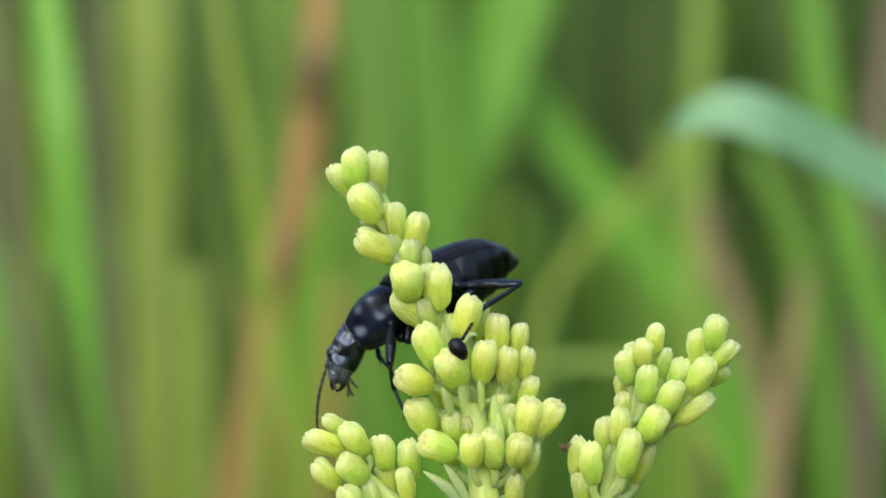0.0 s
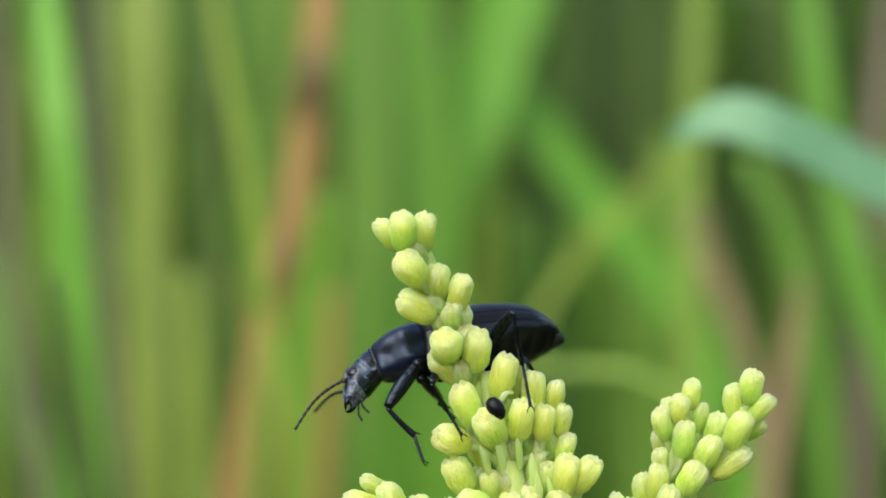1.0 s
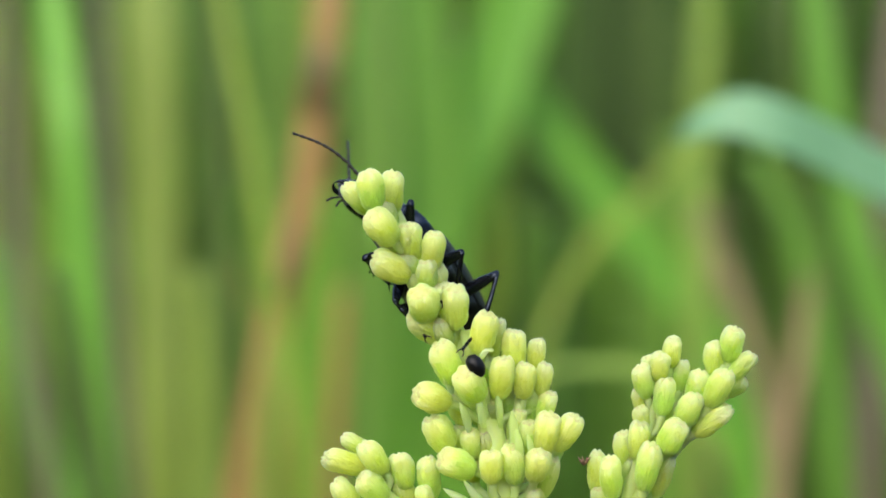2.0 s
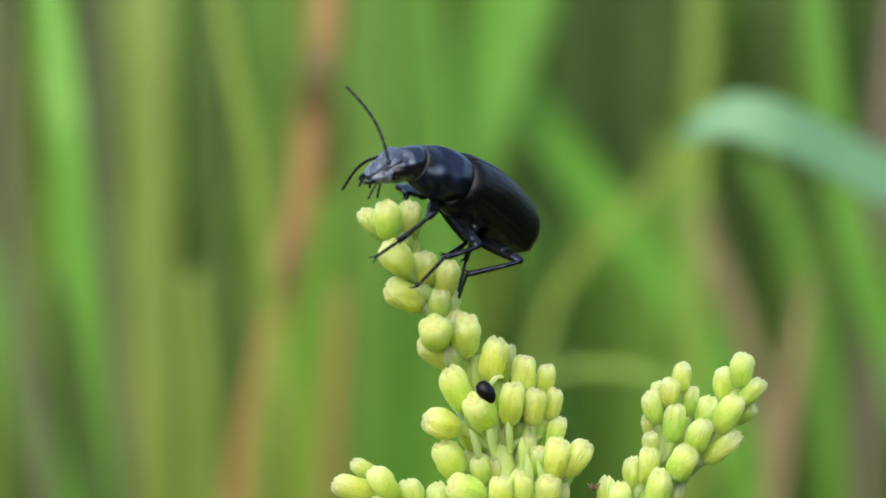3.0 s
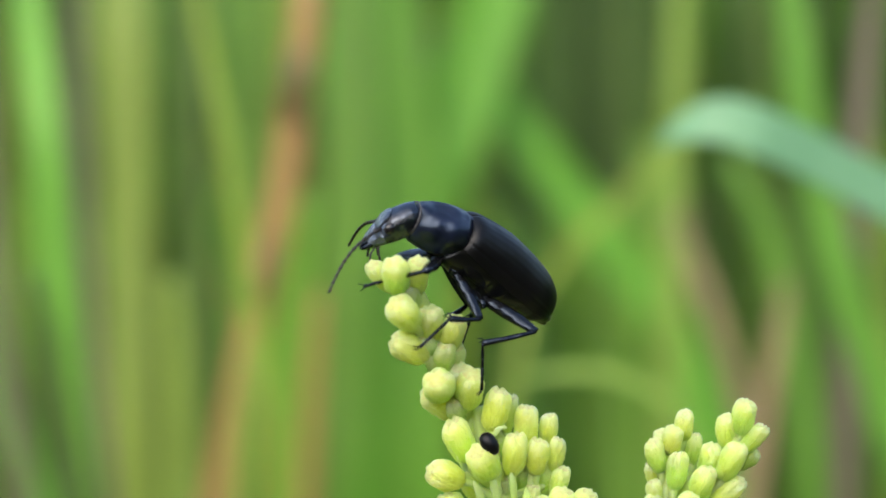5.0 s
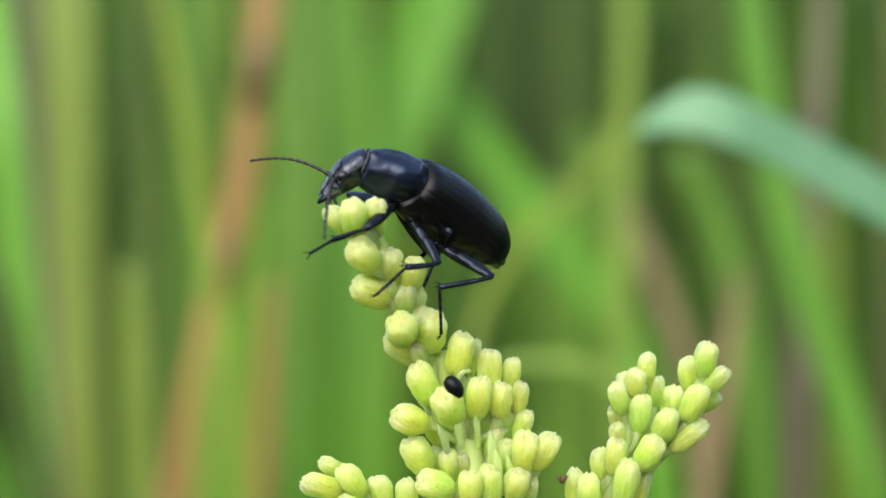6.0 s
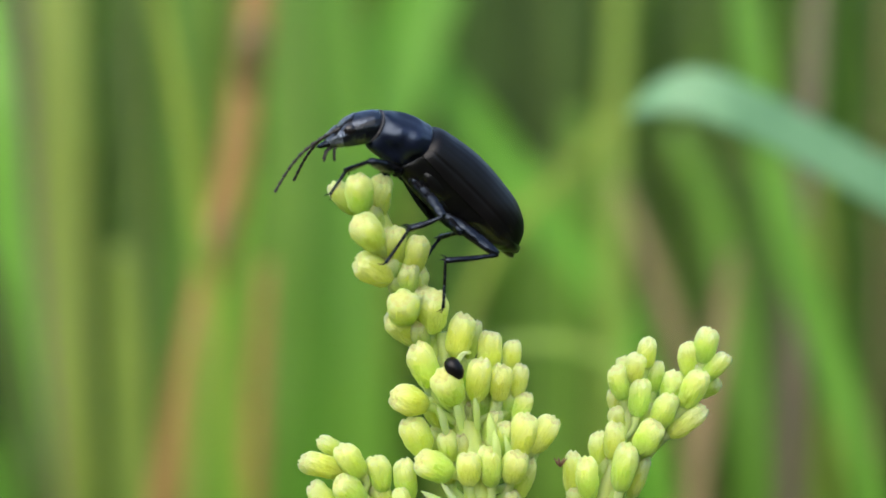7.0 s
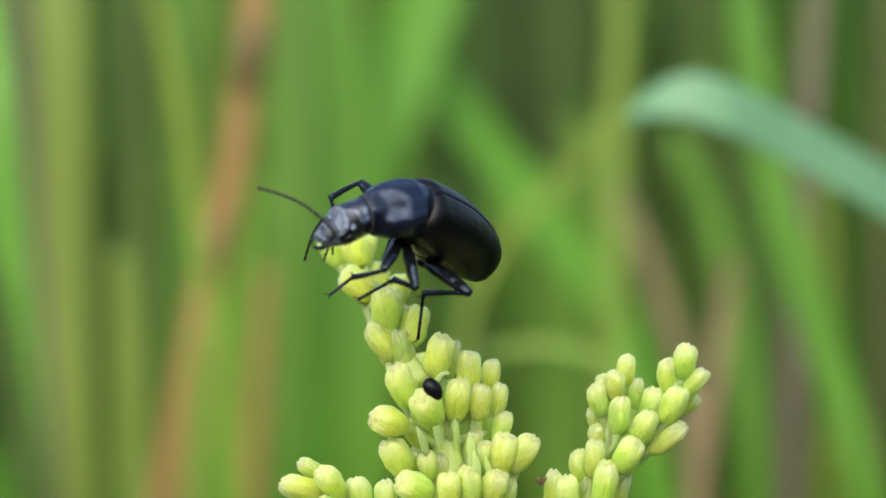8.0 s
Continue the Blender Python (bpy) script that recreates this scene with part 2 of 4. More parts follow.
def rooted(line, d):
    """The points of a line of sight positions at distance d, carried on down to the ground."""
    pts = [sight(a, b, d + e) for a, b, e in line]
    low, up = pts[-1], pts[-2]
    lean = (low - up).normalized()
    foot = Vector((low.x + lean.x * 0.05, low.y + 0.02, -0.01))
    mid = low.lerp(foot, 0.4) + Vector((lean.x * 0.03, 0, 0))
    return [*pts, mid, foot]


make_ground()

# line of each blade: (across, down, nearer or farther), top first
BLADES = [
    ("bright grass blade curving in front of the meadow", G_BRIGHT, 0.34, [(20, -500, .02), (78, -40, .01), (108, 220, 0), (126, 420, 0), (148, 680, 0), (175, 1000, 0)], 33),
    ("dark green low grass blade in front of a bright one", G_DARK, 0.32, [(84, 470, 0), (112, 600, 0), (145, 780, 0), (175, 1000, 0)], 26),
    ("broad olive grass blade standing upright", G_OLIVE, 0.62, [(240, -450, .02), (258, 0, 0), (268, 450, 0), (285, 1000, 0)], 46),
    # shade between the blades, put in as a dark-coloured blade
    ("thin grass blade coloured dark to stand for shade", G_DARK, 0.44, [(165, -300, 0), (178, 300, 0), (205, 1000, 0)], 26),
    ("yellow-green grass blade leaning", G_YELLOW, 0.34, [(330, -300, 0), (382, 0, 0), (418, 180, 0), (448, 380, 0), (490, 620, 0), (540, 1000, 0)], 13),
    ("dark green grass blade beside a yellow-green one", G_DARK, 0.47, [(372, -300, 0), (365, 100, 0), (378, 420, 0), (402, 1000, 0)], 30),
    ("mid green grass blade behind a tawny stem", G_MID, 0.50, [(470, -300, 0), (468, 100, 0), (460, 420, 0), (450, 1000, 0)], 26),
    ("broad bright green grass blade", G_BRIGHT, 0.62, [(700, -500, 0), (730, 0, 0), (760, 400, 0), (790, 1000, 0)], 62),
    ("bright green grass blade leaning across another", G_BRIGHT, 0.64, [(1020, -400, 0), (905, 20, 0), (800, 300, 0), (710, 640, 0), (660, 1000, 0)], 74),
    ("broad mid green grass blade", G_MID, 0.6, [(640, -300, 0), (660, 200, 0), (640, 600, 0), (600, 1000, 0)], 50),
    ("bright green grass blade hanging diagonally", G_BRIGHT, 0.66, [(850, 60, .02), (920, 150, 0), (1030, 300, 0), (1140, 440, 0), (1250, 590, 0), (1330, 1000, 0)], 37),
    ("mid green grass blade", G_MID, 0.74, [(1120, 330, 0), (1125, 500, 0), (1130, 760, 0), (1140, 1000, 0)], 60),
    ("thin arching grass stalk", G_OLIVE, 0.42, [(1230, 205, 0), (1145, 320, 0), (1035, 430, 0), (960, 560, 0), (910, 1000, 0)], 10),
    ("olive grass blade standing behind a pale leaf", G_OLIVE, 0.5, [(1250, -300, 0), (1238, 60, 0), (1228, 300, 0), (1215, 1000, 0)], 22),
    ("mid green blade arching out of the meadow edge", G_MID, 0.36, [(1390, -300, 0), (1432, 0, 0), (1458, 200, 0), (1500, 400, 0), (1590, 680, 0), (1680, 1000, 0)], 34),
    ("broad dark leaf blade low at the meadow edge", G_DARK, 0.50, [(1490, 330, 0), (1510, 480, 0), (1520, 700, 0), (1515, 1000, 0)], 58),
    ("mid green blade leaning over a dry leaf", G_MID, 0.47, [(1330, 260, 0), (1405, 420, 0), (1450, 620, 0), (1475, 1000, 0)], 26),
    # two dark-coloured blades added to paint a shaded gap over the bright meadow
    ("broad leaf blade coloured dark green to stand for a shaded gap", G_DARK, 0.85, [(985, -300, 0), (1000, 0, 0), (1010, 300, 0), (1015, 1000, 0)], 64),
    ("broad leaning leaf blade coloured dark green to stand for a shaded gap", G_DARK, 0.87, [(1150, -300, 0), (1135, 0, 0), (1110, 300, 0), (1080, 1000, 0)], 64),
    ("broad mid green low grass blade", G_MID, 0.76, [(955, 380, 0), (980, 500, 0), (1000, 700, 0), (1010, 1000, 0)], 44),
    ("mid green low grass blade leaning behind a seed stalk", G_MID, 0.8, [(900, 360, 0), (925, 480, 0), (930, 700, 0), (925, 1000, 0)], 34),
    ("mid green low grass blade in front of shade", G_MID, 0.78, [(1060, 350, 0), (1068, 470, 0), (1072, 700, 0), (1075, 1000, 0)], 50),
    ("mid green low grass blade beside a dry leaf", G_MID, 0.76, [(1185, 230, 0), (1180, 400, 0), (1170, 700, 0), (1165, 1000, 0)], 46),
    ("olive low grass blade beside a tawny stem", G_OLIVE, 0.36, [(470, 600, 0), (462, 720, 0), (455, 860, 0), (450, 1000, 0)], 20),
    ("yellowish low grass blade among olive ones", G_OLIVE, 0.39, [(335, 470, 0), (345, 620, 0), (352, 800, 0), (358, 1000, 0)], 26),
    ("light green low grass blade", G_MID, 0.5, [(-30, 430, 0), (20, 620, 0), (80, 800, 0), (130, 1000, 0)], 32),
    ("bright green grass blade beside a tawny stem", G_BRIGHT, 0.52, [(575, 330, 0), (550, 540, 0), (540, 800, 0), (540, 1000, 0)], 36),
]
for label_, mat_, d_, line_, w_ in BLADES:
    w_ = w_ * d_ / F
    blade("grass_blade", rooted(line_, d_), [w_ * 0.55, w_ * 0.9, w_, w_, w_ * 0.9, w_ * 0.6], mat_, label_, group="background grass blades")

TAWNY = [(590, -500, .02), (575, -30, 0), (552, 180, 0), (530, 330, 0), (480, 560, 0), (425, 820, 0), (395, 1000, 0)]
w_ = 29 * 0.375 / F
tawny_stem = blade("dry_grass", rooted(TAWNY, 0.375), [w_ * .8, w_, w_, w_, w_ * .9, w_ * .8], G_TAWNY, "tawny orange-brown dry grass stem, bent in the middle", fold=0.1, thick=0.5, category="dry grass")
for rows_, wide_ in (([(563, 70, -.004), (556, 110, -.005), (550, 150, -.004), (543, 195, -.003)], 20), ([(512, 400, -.004), (498, 470, -.005), (482, 545, -.003)], 9)):
    bm = bmesh.new()
    p_ = spline([tuple(sight(a, b, .375 + e) - tawny_stem.location) for a, b, e in rows_], 12)
    v_ = [wide_ * .375 / F * (.3 + .7 * math.sin(math.pi * (k + 1) / 13)) for k in range(12)]
    sweep(bm, p_, v_, [x * .5 for x in v_], (1, 0, 0), segs=12)
    finish("leaf_sheath", bm, G_SHEATH, tawny_stem, "dark brown withered leaf sheath")
TAWNY2 = [(598, 500, 0), (588, 640, 0), (580, 800, 0), (572, 1000, 0)]
blade("dry_grass", rooted(TAWNY2, 0.43), [w_ * .4, w_ * .6, w_ * .65, w_ * .65], G_TAWNY, "thin tawny dry grass stem", fold=0.1, thick=0.5, category="dry grass")
for label_, d_, line_, w_, mat_ in [
    ("dried pinkish leaf hanging among the grass", 0.44, [(1225, 360, 0), (1262, 440, 0), (1300, 540, 0), (1345, 700, 0), (1375, 1000, 0)], 17, G_PINK),
    ("dried pink-brown leaf among green grass", 0.40, [(1425, 480, 0), (1405, 600, 0), (1375, 780, 0), (1340, 1000, 0)], 17, G_PINK),
    ("mauve-brown dry stalk standing in the meadow", 0.38, [(1590, -200, 0), (1560, 120, 0), (1545, 300, 0), (1530, 620, 0), (1520, 1000, 0)], 24, G_MAUVE),
    ("brown-grey dry stalk leaning in the grass", 0.41, [(140, -300, 0), (165, 0, 0), (180, 300, 0), (205, 620, 0), (240, 1000, 0)], 9, G_MAUVE),
    ("grey-mauve dry stalk standing in the meadow", 0.46, [(-10, -100, 0), (8, 250, 0), (40, 600, 0), (95, 1000, 0)], 17, G_MAUVE),
]:
    w_ = w_ * d_ / F
    blade("dry_leaf", rooted(line_, d_), [w_ * .4, w_, w_, w_ * .8, w_ * .6], mat_, label_, category="dry leaf")

LEAF = [(1182, 240, 0.004), (1227, 208, 0.002), (1287, 194, 0), (1352, 211, 0), (1432, 246, 0.002), (1522, 293, 0.004), (1622, 348, 0.006), (1782, 448, 0.01), (1972, 648, 0.014), (2102, 1008, 0.018)]
w_ = 49 * D_LEAF / F
lp = [sight(a, b, D_LEAF + e) for a, b, e in LEAF]
lp.append(Vector((lp[-1].x + 0.01, lp[-1].y + 0.01, 0.3)))
lp.append(Vector((lp[-1].x + 0.02, lp[-1].y + 0.01, -0.01)))
blade("arched_leaf", lp, [w_ * .15, w_ * .6, w_ * .9, w_, w_, w_, w_, w_, w_, w_ * .9, w_ * .7, w_ * .5], G_PALE, "pale blue-green grass leaf arching over with its tip drooping", side=(0.15, 0.35, 0.9), fold=0.05, category="leaf")
streak = [sight(a, b, 0.31) for a, b in ((950, 655), (1010, 640), (1080, 640), (1150, 660), (1250, 760), (1290, 1000))]
streak.append(Vector((streak[-1].x, streak[-1].y + .02, -0.01)))
blade("grass_blade", streak, [0.0003, 0.0008, 0.0009, 0.0009, 0.0009, 0.0009, 0.0009], G_OLIVE, "thin pale grass blade lying across", side=(0, 0.3, 1))


def make_meadow():
    """The uncountable tall grass behind, in three shades."""
    rng = random.Random(5)
    for name, mat, count, near, far, label in (
        ("meadow_grass_dark", G_DARK, 12000, 0.85, 3.0, "dense dark green tall meadow grass"),
        ("meadow_grass", G_MID, 6400, 0.85, 3.2, "tall mid green meadow grass"),
        ("meadow_straw", G_OLIVE, 1500, 0.9, 2.8, "olive meadow grass stalks"),
    ):
        verts, faces = [], []
        made = 0
        while made < count:
            turn, out = rng.uniform(0, 2 * math.pi), near + (far - near) * rng.random() ** 1.2
            x, y = out * math.sin(turn), out * math.cos(turn)
            made += 1
            h = 0.72 + 0.32 * rng.random() + 0.06 * math.hypot(x, y)
            w = 0.003 + 0.005 * rng.random()
            lx, ly = rng.gauss(0, 0.10), rng.gauss(0, 0.06)
            a = rng.random() * math.pi
            sx, sy = math.cos(a), math.sin(a) * 0.5
            o = len(verts)
            n = 5
            for k in range(n + 1):
                s = k / n
                ww = w * (1 - s ** 2.5) + 0.0003
                cx, cy, cz = x + lx * s * s, y + ly * s * s, h * (s - 0.12 * s ** 3 * abs(lx) * 8)
                verts += [(cx - sx * ww, cy - sy * ww, cz), (cx + sy * ww * .3, cy - sx * ww * .3, cz), (cx + sx * ww, cy + sy * ww, cz), (cx - sy * ww * .12, cy + sx * ww * .12, cz)]
            for k in range(n):
                for q in range(4):
                    faces.append((o + 4 * k + q, o + 4 * k + (q + 1) % 4, o + 4 * k + 4 + (q + 1) % 4, o + 4 * k + 4 + q))
        me = bpy.data.meshes.new(name)
        me.from_pydata(verts, [], faces)
        me.materials.append(mat)
        for p in me.polygons:
            p.use_smooth = True
        tagged(new(name, me), label, "grass", kind="stuff")


make_meadow()


def make_rear_blades():
    """A loose row of single blades between the near blades and the meadow."""
    rng = random.Random(21)
    kinds = [(G_BRIGHT, "narrow bright green grass blade behind others"), (G_MID, "narrow mid green grass blade behind others"), (G_OLIVE, "narrow olive grass blade behind others"),
             (G_YELLOW, "narrow yellow-green grass blade behind others"), (G_DARK, "narrow grass blade coloured dark green as painted shade"), (G_PINK, "narrow dry brown grass blade behind others"),
             (G_TAWNY, "narrow tawny dry grass blade behind others")]
    for k in range(124):
        d = rng.uniform(0.68, 0.95)
        a = -260 + 2080 * ((k + rng.random()) / 84 if k < 84 else (k - 84 + rng.random()) / 40 * .42)
        # shaded gaps: blades here get the dark colour instead of real shade
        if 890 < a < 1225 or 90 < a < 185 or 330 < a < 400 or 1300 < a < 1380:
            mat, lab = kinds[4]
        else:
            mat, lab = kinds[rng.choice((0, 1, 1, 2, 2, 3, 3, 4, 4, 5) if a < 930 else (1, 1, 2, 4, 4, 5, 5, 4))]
        if 300 < a < 640 and k % 6 == 0:
            mat, lab = kinds[6]
        tawny = mat is G_TAWNY
        lean = rng.uniform(-120, 120) * (.3 if 890 < a < 1225 else 1)
        top = rng.choice((-500, -400, -300, rng.uniform(-100, 350)))
        if tawny:
            top = rng.uniform(330, 560)
            lean *= .4
        line = [(a + lean, top, 0), (a + lean * .55, top * .5 + (150 if top < 300 else .25 * top + 170), 0), (a, 500 if top < 300 else top * .4 + 480, 0), (a - lean * .35, 1000, 0)]
        w = rng.uniform(6, 16) * d / F * (.6 if tawny else 1)
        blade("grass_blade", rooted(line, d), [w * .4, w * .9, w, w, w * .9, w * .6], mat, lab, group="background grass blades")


make_rear_blades()


def make_hedge():
    rng = random.Random(9)
    verts, faces = [], []
    for _ in range(16000):
        turn = rng.uniform(0, 2 * math.pi)
        x, y = math.sin(turn) * rng.uniform(6.0, 8.0), math.cos(turn) * rng.uniform(6.0, 8.0)
        z = rng.random() ** 0.8 * (3.2 + 0.8 * math.sin(x * 1.3) + 0.5 * math.sin(x * 3.1))
        c = Vector((x, y, z))
        a = Vector((rng.gauss(0, 1), rng.gauss(0, 1), rng.gauss(0, 1))).normalized()
        b = a.orthogonal().normalized()
        n = a.cross(b) * 0.02
        s = rng.uniform(0.05, 0.12)
        o = len(verts)
        verts += [tuple(c - a * s), tuple(c + b * s * .5 + n), tuple(c + a * s), tuple(c - b * s * .5 + n)]
        faces += [(o, o + 1, o + 2), (o, o + 2, o + 3)]
    me = bpy.data.meshes.new("hedge")
    me.from_pydata(verts, [], faces)
    me.materials.append(G_DARK)
    tagged(new("hedge", me), "dark green leafy shrubs behind the meadow", "shrubs", kind="stuff")


make_hedge()

# ---- the goldenrod ----
PLAN = (797.0, 650.0)              # the small black seed, origin of the plant's plan


def plan(a, b, depth=0.0):
    """A place on the plant, from its plan units and its depth in mm behind the plane of focus."""
    k = 1 + depth * 0.001 / FOCUS
    return Vector(((a - PLAN[0]) * U * k, depth * 0.001, (PLAN[1] - b) * U * k))


BUD_SHAPE = [(0, .14), (.08, .225), (.25, .31), (.45, .352), (.65, .365), (.8, .345), (.9, .285), (.96, .21), (1, .11)]


def bud_mesh(seed, mats):
    """A closed flower bud, 1 long, base at the origin: blunt pleated tip, pressed scales with raised edges lower down."""
    rng = random.Random(seed)
    bm = bmesh.new()
    segs, n = 30, 22
    lobes = rng.choice((5, 5, 6))
    turn = rng.random() * 6
    scales = []
    for row, (count, s1, half) in enumerate(((4, 0.24, 0.62), (4, 0.42, 0.52), (4, 0.62, 0.44))):
        for c in range(count):
            scales.append((2 * math.pi * (c + 0.5 * row) / count + rng.uniform(-.25, .25), s1 + rng.uniform(-.08, .08), half, .034 - .006 * row))

    def scale_at(s, a):
        best = 0.0
        for mid, top, half, high in scales:
            if s < top:
                w = half * (1 - (s / top) ** 3) ** 0.7 + 0.01
                d = abs((a - mid + math.pi) % (2 * math.pi) - math.pi) / w
                if d < 1:
                    best = max(best, high * (1 - d ** 6) * min(1, (top - s) * 14))
        return best

    def radius(s, a):
        r = float(curve_at(BUD_SHAPE, s)[0])
        pleat = 0.05 + max(0, s - 0.4) * 0.20
        dent = 0.15 * noise.noise((math.cos(a) * 1.3 + seed, math.sin(a) * 1.3, s * 2.4)) + 0.05 * noise.noise((math.cos(a) * 3 + seed, math.sin(a) * 3, s * 6))
        return max(r, 0.03) * (1 + pleat * (abs(math.cos(lobes * 0.5 * a + turn + .5 * s)) - 0.6) + 0.06 * math.sin(2 * a + turn) + dent) + scale_at(s, a)

    rings = []
    for i in range(n + 1):
        s = 0.01 + 0.98 * i / n
        angles = [2 * math.pi * k / segs for k in range(segs)]
        lift = [(0.03 * math.cos(lobes * a + 2 * turn + s) + 0.03 * math.sin(a + turn)) * max(0, s - .7) * 3.3 for a in angles]
        rings.append([bm.verts.new((radius(s, a) * math.cos(a), radius(s, a) * math.sin(a), s + q)) for a, q in zip(angles, lift)])
    for i, (r0, r1) in enumerate(zip(rings, rings[1:])):
        for k in range(segs):
            mat = 2 if i >= n - 1 else (1 if scale_at(0.01 + 0.98 * (i + .5) / n, 2 * math.pi * (k + .5) / segs) > .008 else 0)
            bm.faces.new((r0[k], r0[(k + 1) % segs], r1[(k + 1) % segs], r1[k])).material_index = mat
    bm.faces.new(list(reversed(rings[0])))
    bm.faces.new(rings[-1]).material_index = 2
    me = bpy.data.meshes.new("flower_bud")
    bmesh.ops.recalc_face_normals(bm, faces=bm.faces[:])
    bm.to_mesh(me)
    bm.free()
    for m in mats:
        me.materials.append(m)
    for p in me.polygons:
        p.use_smooth = True
    return me


BUD_MESHES = [bud_mesh(s, (BUD, BRACT, TIP)) for s in range(7)]
RIPE_MESHES = [bud_mesh(s, (BUD_RIPE, BRACT_RIPE, TIP_RIPE)) for s in range(7, 14)]

# buds: tip (across, down), base (across, down), width, depth
SPIKE = [
    (617, 292, 630, 362, 51, -0.4), (581, 324, 621, 379, 41, 0.9), (663, 301, 657, 378, 45, 0.4), (622, 361, 660, 418, 56, -1.0), (685, 391, 690, 465, 51, 0.3),
    (735, 409, 719, 484, 49, 0.5), (623, 445, 685, 485, 53, -0.5), (632, 414, 676, 445, 31, 0.5), (704, 500, 717, 560, 60, -0.9), (766, 502, 759, 581, 56, -0.3),
    (685, 550, 744, 606, 56, 0.2), (693, 455, 704, 513, 41, 0.9), (737, 470, 731, 534, 41, 0.8), (715, 552, 731, 612, 48, 0.6), (644, 360, 656, 422, 41, 0.9),
    (750, 573, 761, 633, 48, 0.6), (652, 420, 681, 471, 44, 0.8), (668, 446, 702, 492, 46, 0.2), (716, 455, 716, 518, 46, 0.1), (690, 474, 718, 524, 44, 0.3),
    (744, 500, 742, 564, 48, 0.2), (736, 560, 752, 618, 50, 0.2), (644, 346, 658, 410, 41, 0.3),
]
CLUSTER = [
    (822, 556, 806, 630, 56, -.3), (845, 570, 832, 640, 28, .7), (734, 607, 762, 682, 54, -1.0), (776, 657, 806, 708, 58, -1.8), (692, 698, 754, 718, 54, -1.0),
    (868, 588, 868, 664, 48, .8), (911, 604, 906, 658, 34, 1.0), (850, 634, 842, 708, 50, -.5), (889, 646, 884, 710, 43, .2), (925, 646, 917, 706, 34, .8),
    (935, 698, 916, 750, 37, .8), (832, 713, 828, 770, 27, .3), (880, 728, 862, 792, 36, .6), (720, 741, 752, 802, 54, -.3), (788, 764, 800, 818, 42, .1), (816, 767, 822, 818, 38, .3),
    (931, 734, 920, 808, 55, -.4), (894, 748, 894, 808, 38, -.1), (980, 740, 940, 800, 48, -.3),
]
CLUSTER_LOW = [
    (736, 811, 798, 838, 54, -1.0), (826, 799, 830, 858, 47, -1.2), (862, 790, 869, 860, 47, -.9), (915, 799, 904, 854, 49, -.9), (939, 812, 918, 884, 38, .3),
    (906, 866, 904, 930, 38, .3), (880, 772, 880, 840, 40, .8), (780, 800, 800, 858, 40, .7), (846, 782, 850, 840, 36, .6),
]
CLUSTER_BACK = [
    (858, 690, 856, 752, 44, 1.5), (900, 690, 892, 752, 42, 1.5), (800, 700, 812, 760, 42, 1.5), (770, 660, 790, 722, 42, 1.5), (812, 632, 820, 700, 44, 1.4), (870, 652, 866, 716, 44, 1.5),
    (832, 690, 834, 752, 44, 1.2), (760, 700, 784, 762, 44, 1.3), (905, 760, 894, 824, 44, 1.2), (762, 760, 790, 818, 42, 1.3), (842, 740, 844, 804, 42, 1.4), (880, 790, 874, 850, 42, 1.3),
    (945, 790, 920, 842, 36, 1.0), (800, 600, 806, 668, 40, 1.2), (848, 660, 848, 720, 40, 1.0),
]
LEFT_BRANCH = [
    (532, 811, 604, 832, 45, -.4), (566, 776, 610, 808, 34, .4), (601, 788, 640, 842, 49, -.5), (664, 806, 678, 870, 47, .1), (594, 846, 642, 888, 50, -.6), (550, 855, 592, 904, 46, -.2),
    (714, 812, 722, 888, 45, .2), (706, 862, 718, 924, 38, -.6), (644, 888, 664, 950, 38, -.2), (602, 897, 634, 950, 47, -.7), (664, 850, 690, 910, 40, .6), (630, 830, 664, 876, 36, .7),
]
RIGHT_TALL = [
    (1258, 583, 1247, 644, 43, 0), (1220, 608, 1223, 668, 40, .3), (1291, 629, 1250, 674, 39, .1), (1277, 672, 1244, 704, 34, .7), (1245, 658, 1213, 722, 46, -.7),
    (1197, 660, 1188, 720, 45, .2), (1188, 699, 1164, 760, 47, -.6), (1249, 723, 1188, 772, 43, -.2), (1162, 746, 1132, 804, 51, -.9), (1176, 762, 1158, 798, 28, .4), (1222, 690, 1196, 740, 38, .6),
    (1166, 720, 1140, 780, 40, .7),
]
RIGHT_LOW = [
    (1150, 600, 1146, 654, 37, .3), (1130, 627, 1121, 676, 41, -.3), (1106, 634, 1112, 676, 36, .6), (1091, 649, 1105, 708, 41, -.2), (1168, 641, 1159, 698, 31, .5), (1137, 671, 1129, 738, 41, -.4),
    (1085, 691, 1094, 738, 28, .4), (1090, 721, 1100, 770, 36, .2), (1091, 749, 1087, 815, 43, -.3), (1060, 767, 1064, 830, 37, .4), (1036, 811, 1044, 884, 47, -.8), (1016, 802, 1013, 874, 36, .3),
    (1111, 787, 1098, 870, 48, -1.0), (1143, 811, 1120, 884, 36, .4), (1112, 690, 1112, 748, 38, .8), (1122, 740, 1108, 800, 40, .7), (1078, 810, 1074, 872, 40, .7), (1018, 866, 1028, 924, 34, .1),
]

goldenrod = tagged(new("goldenrod"), "pale yellow-green goldenrod top with tight flower buds", "plant")


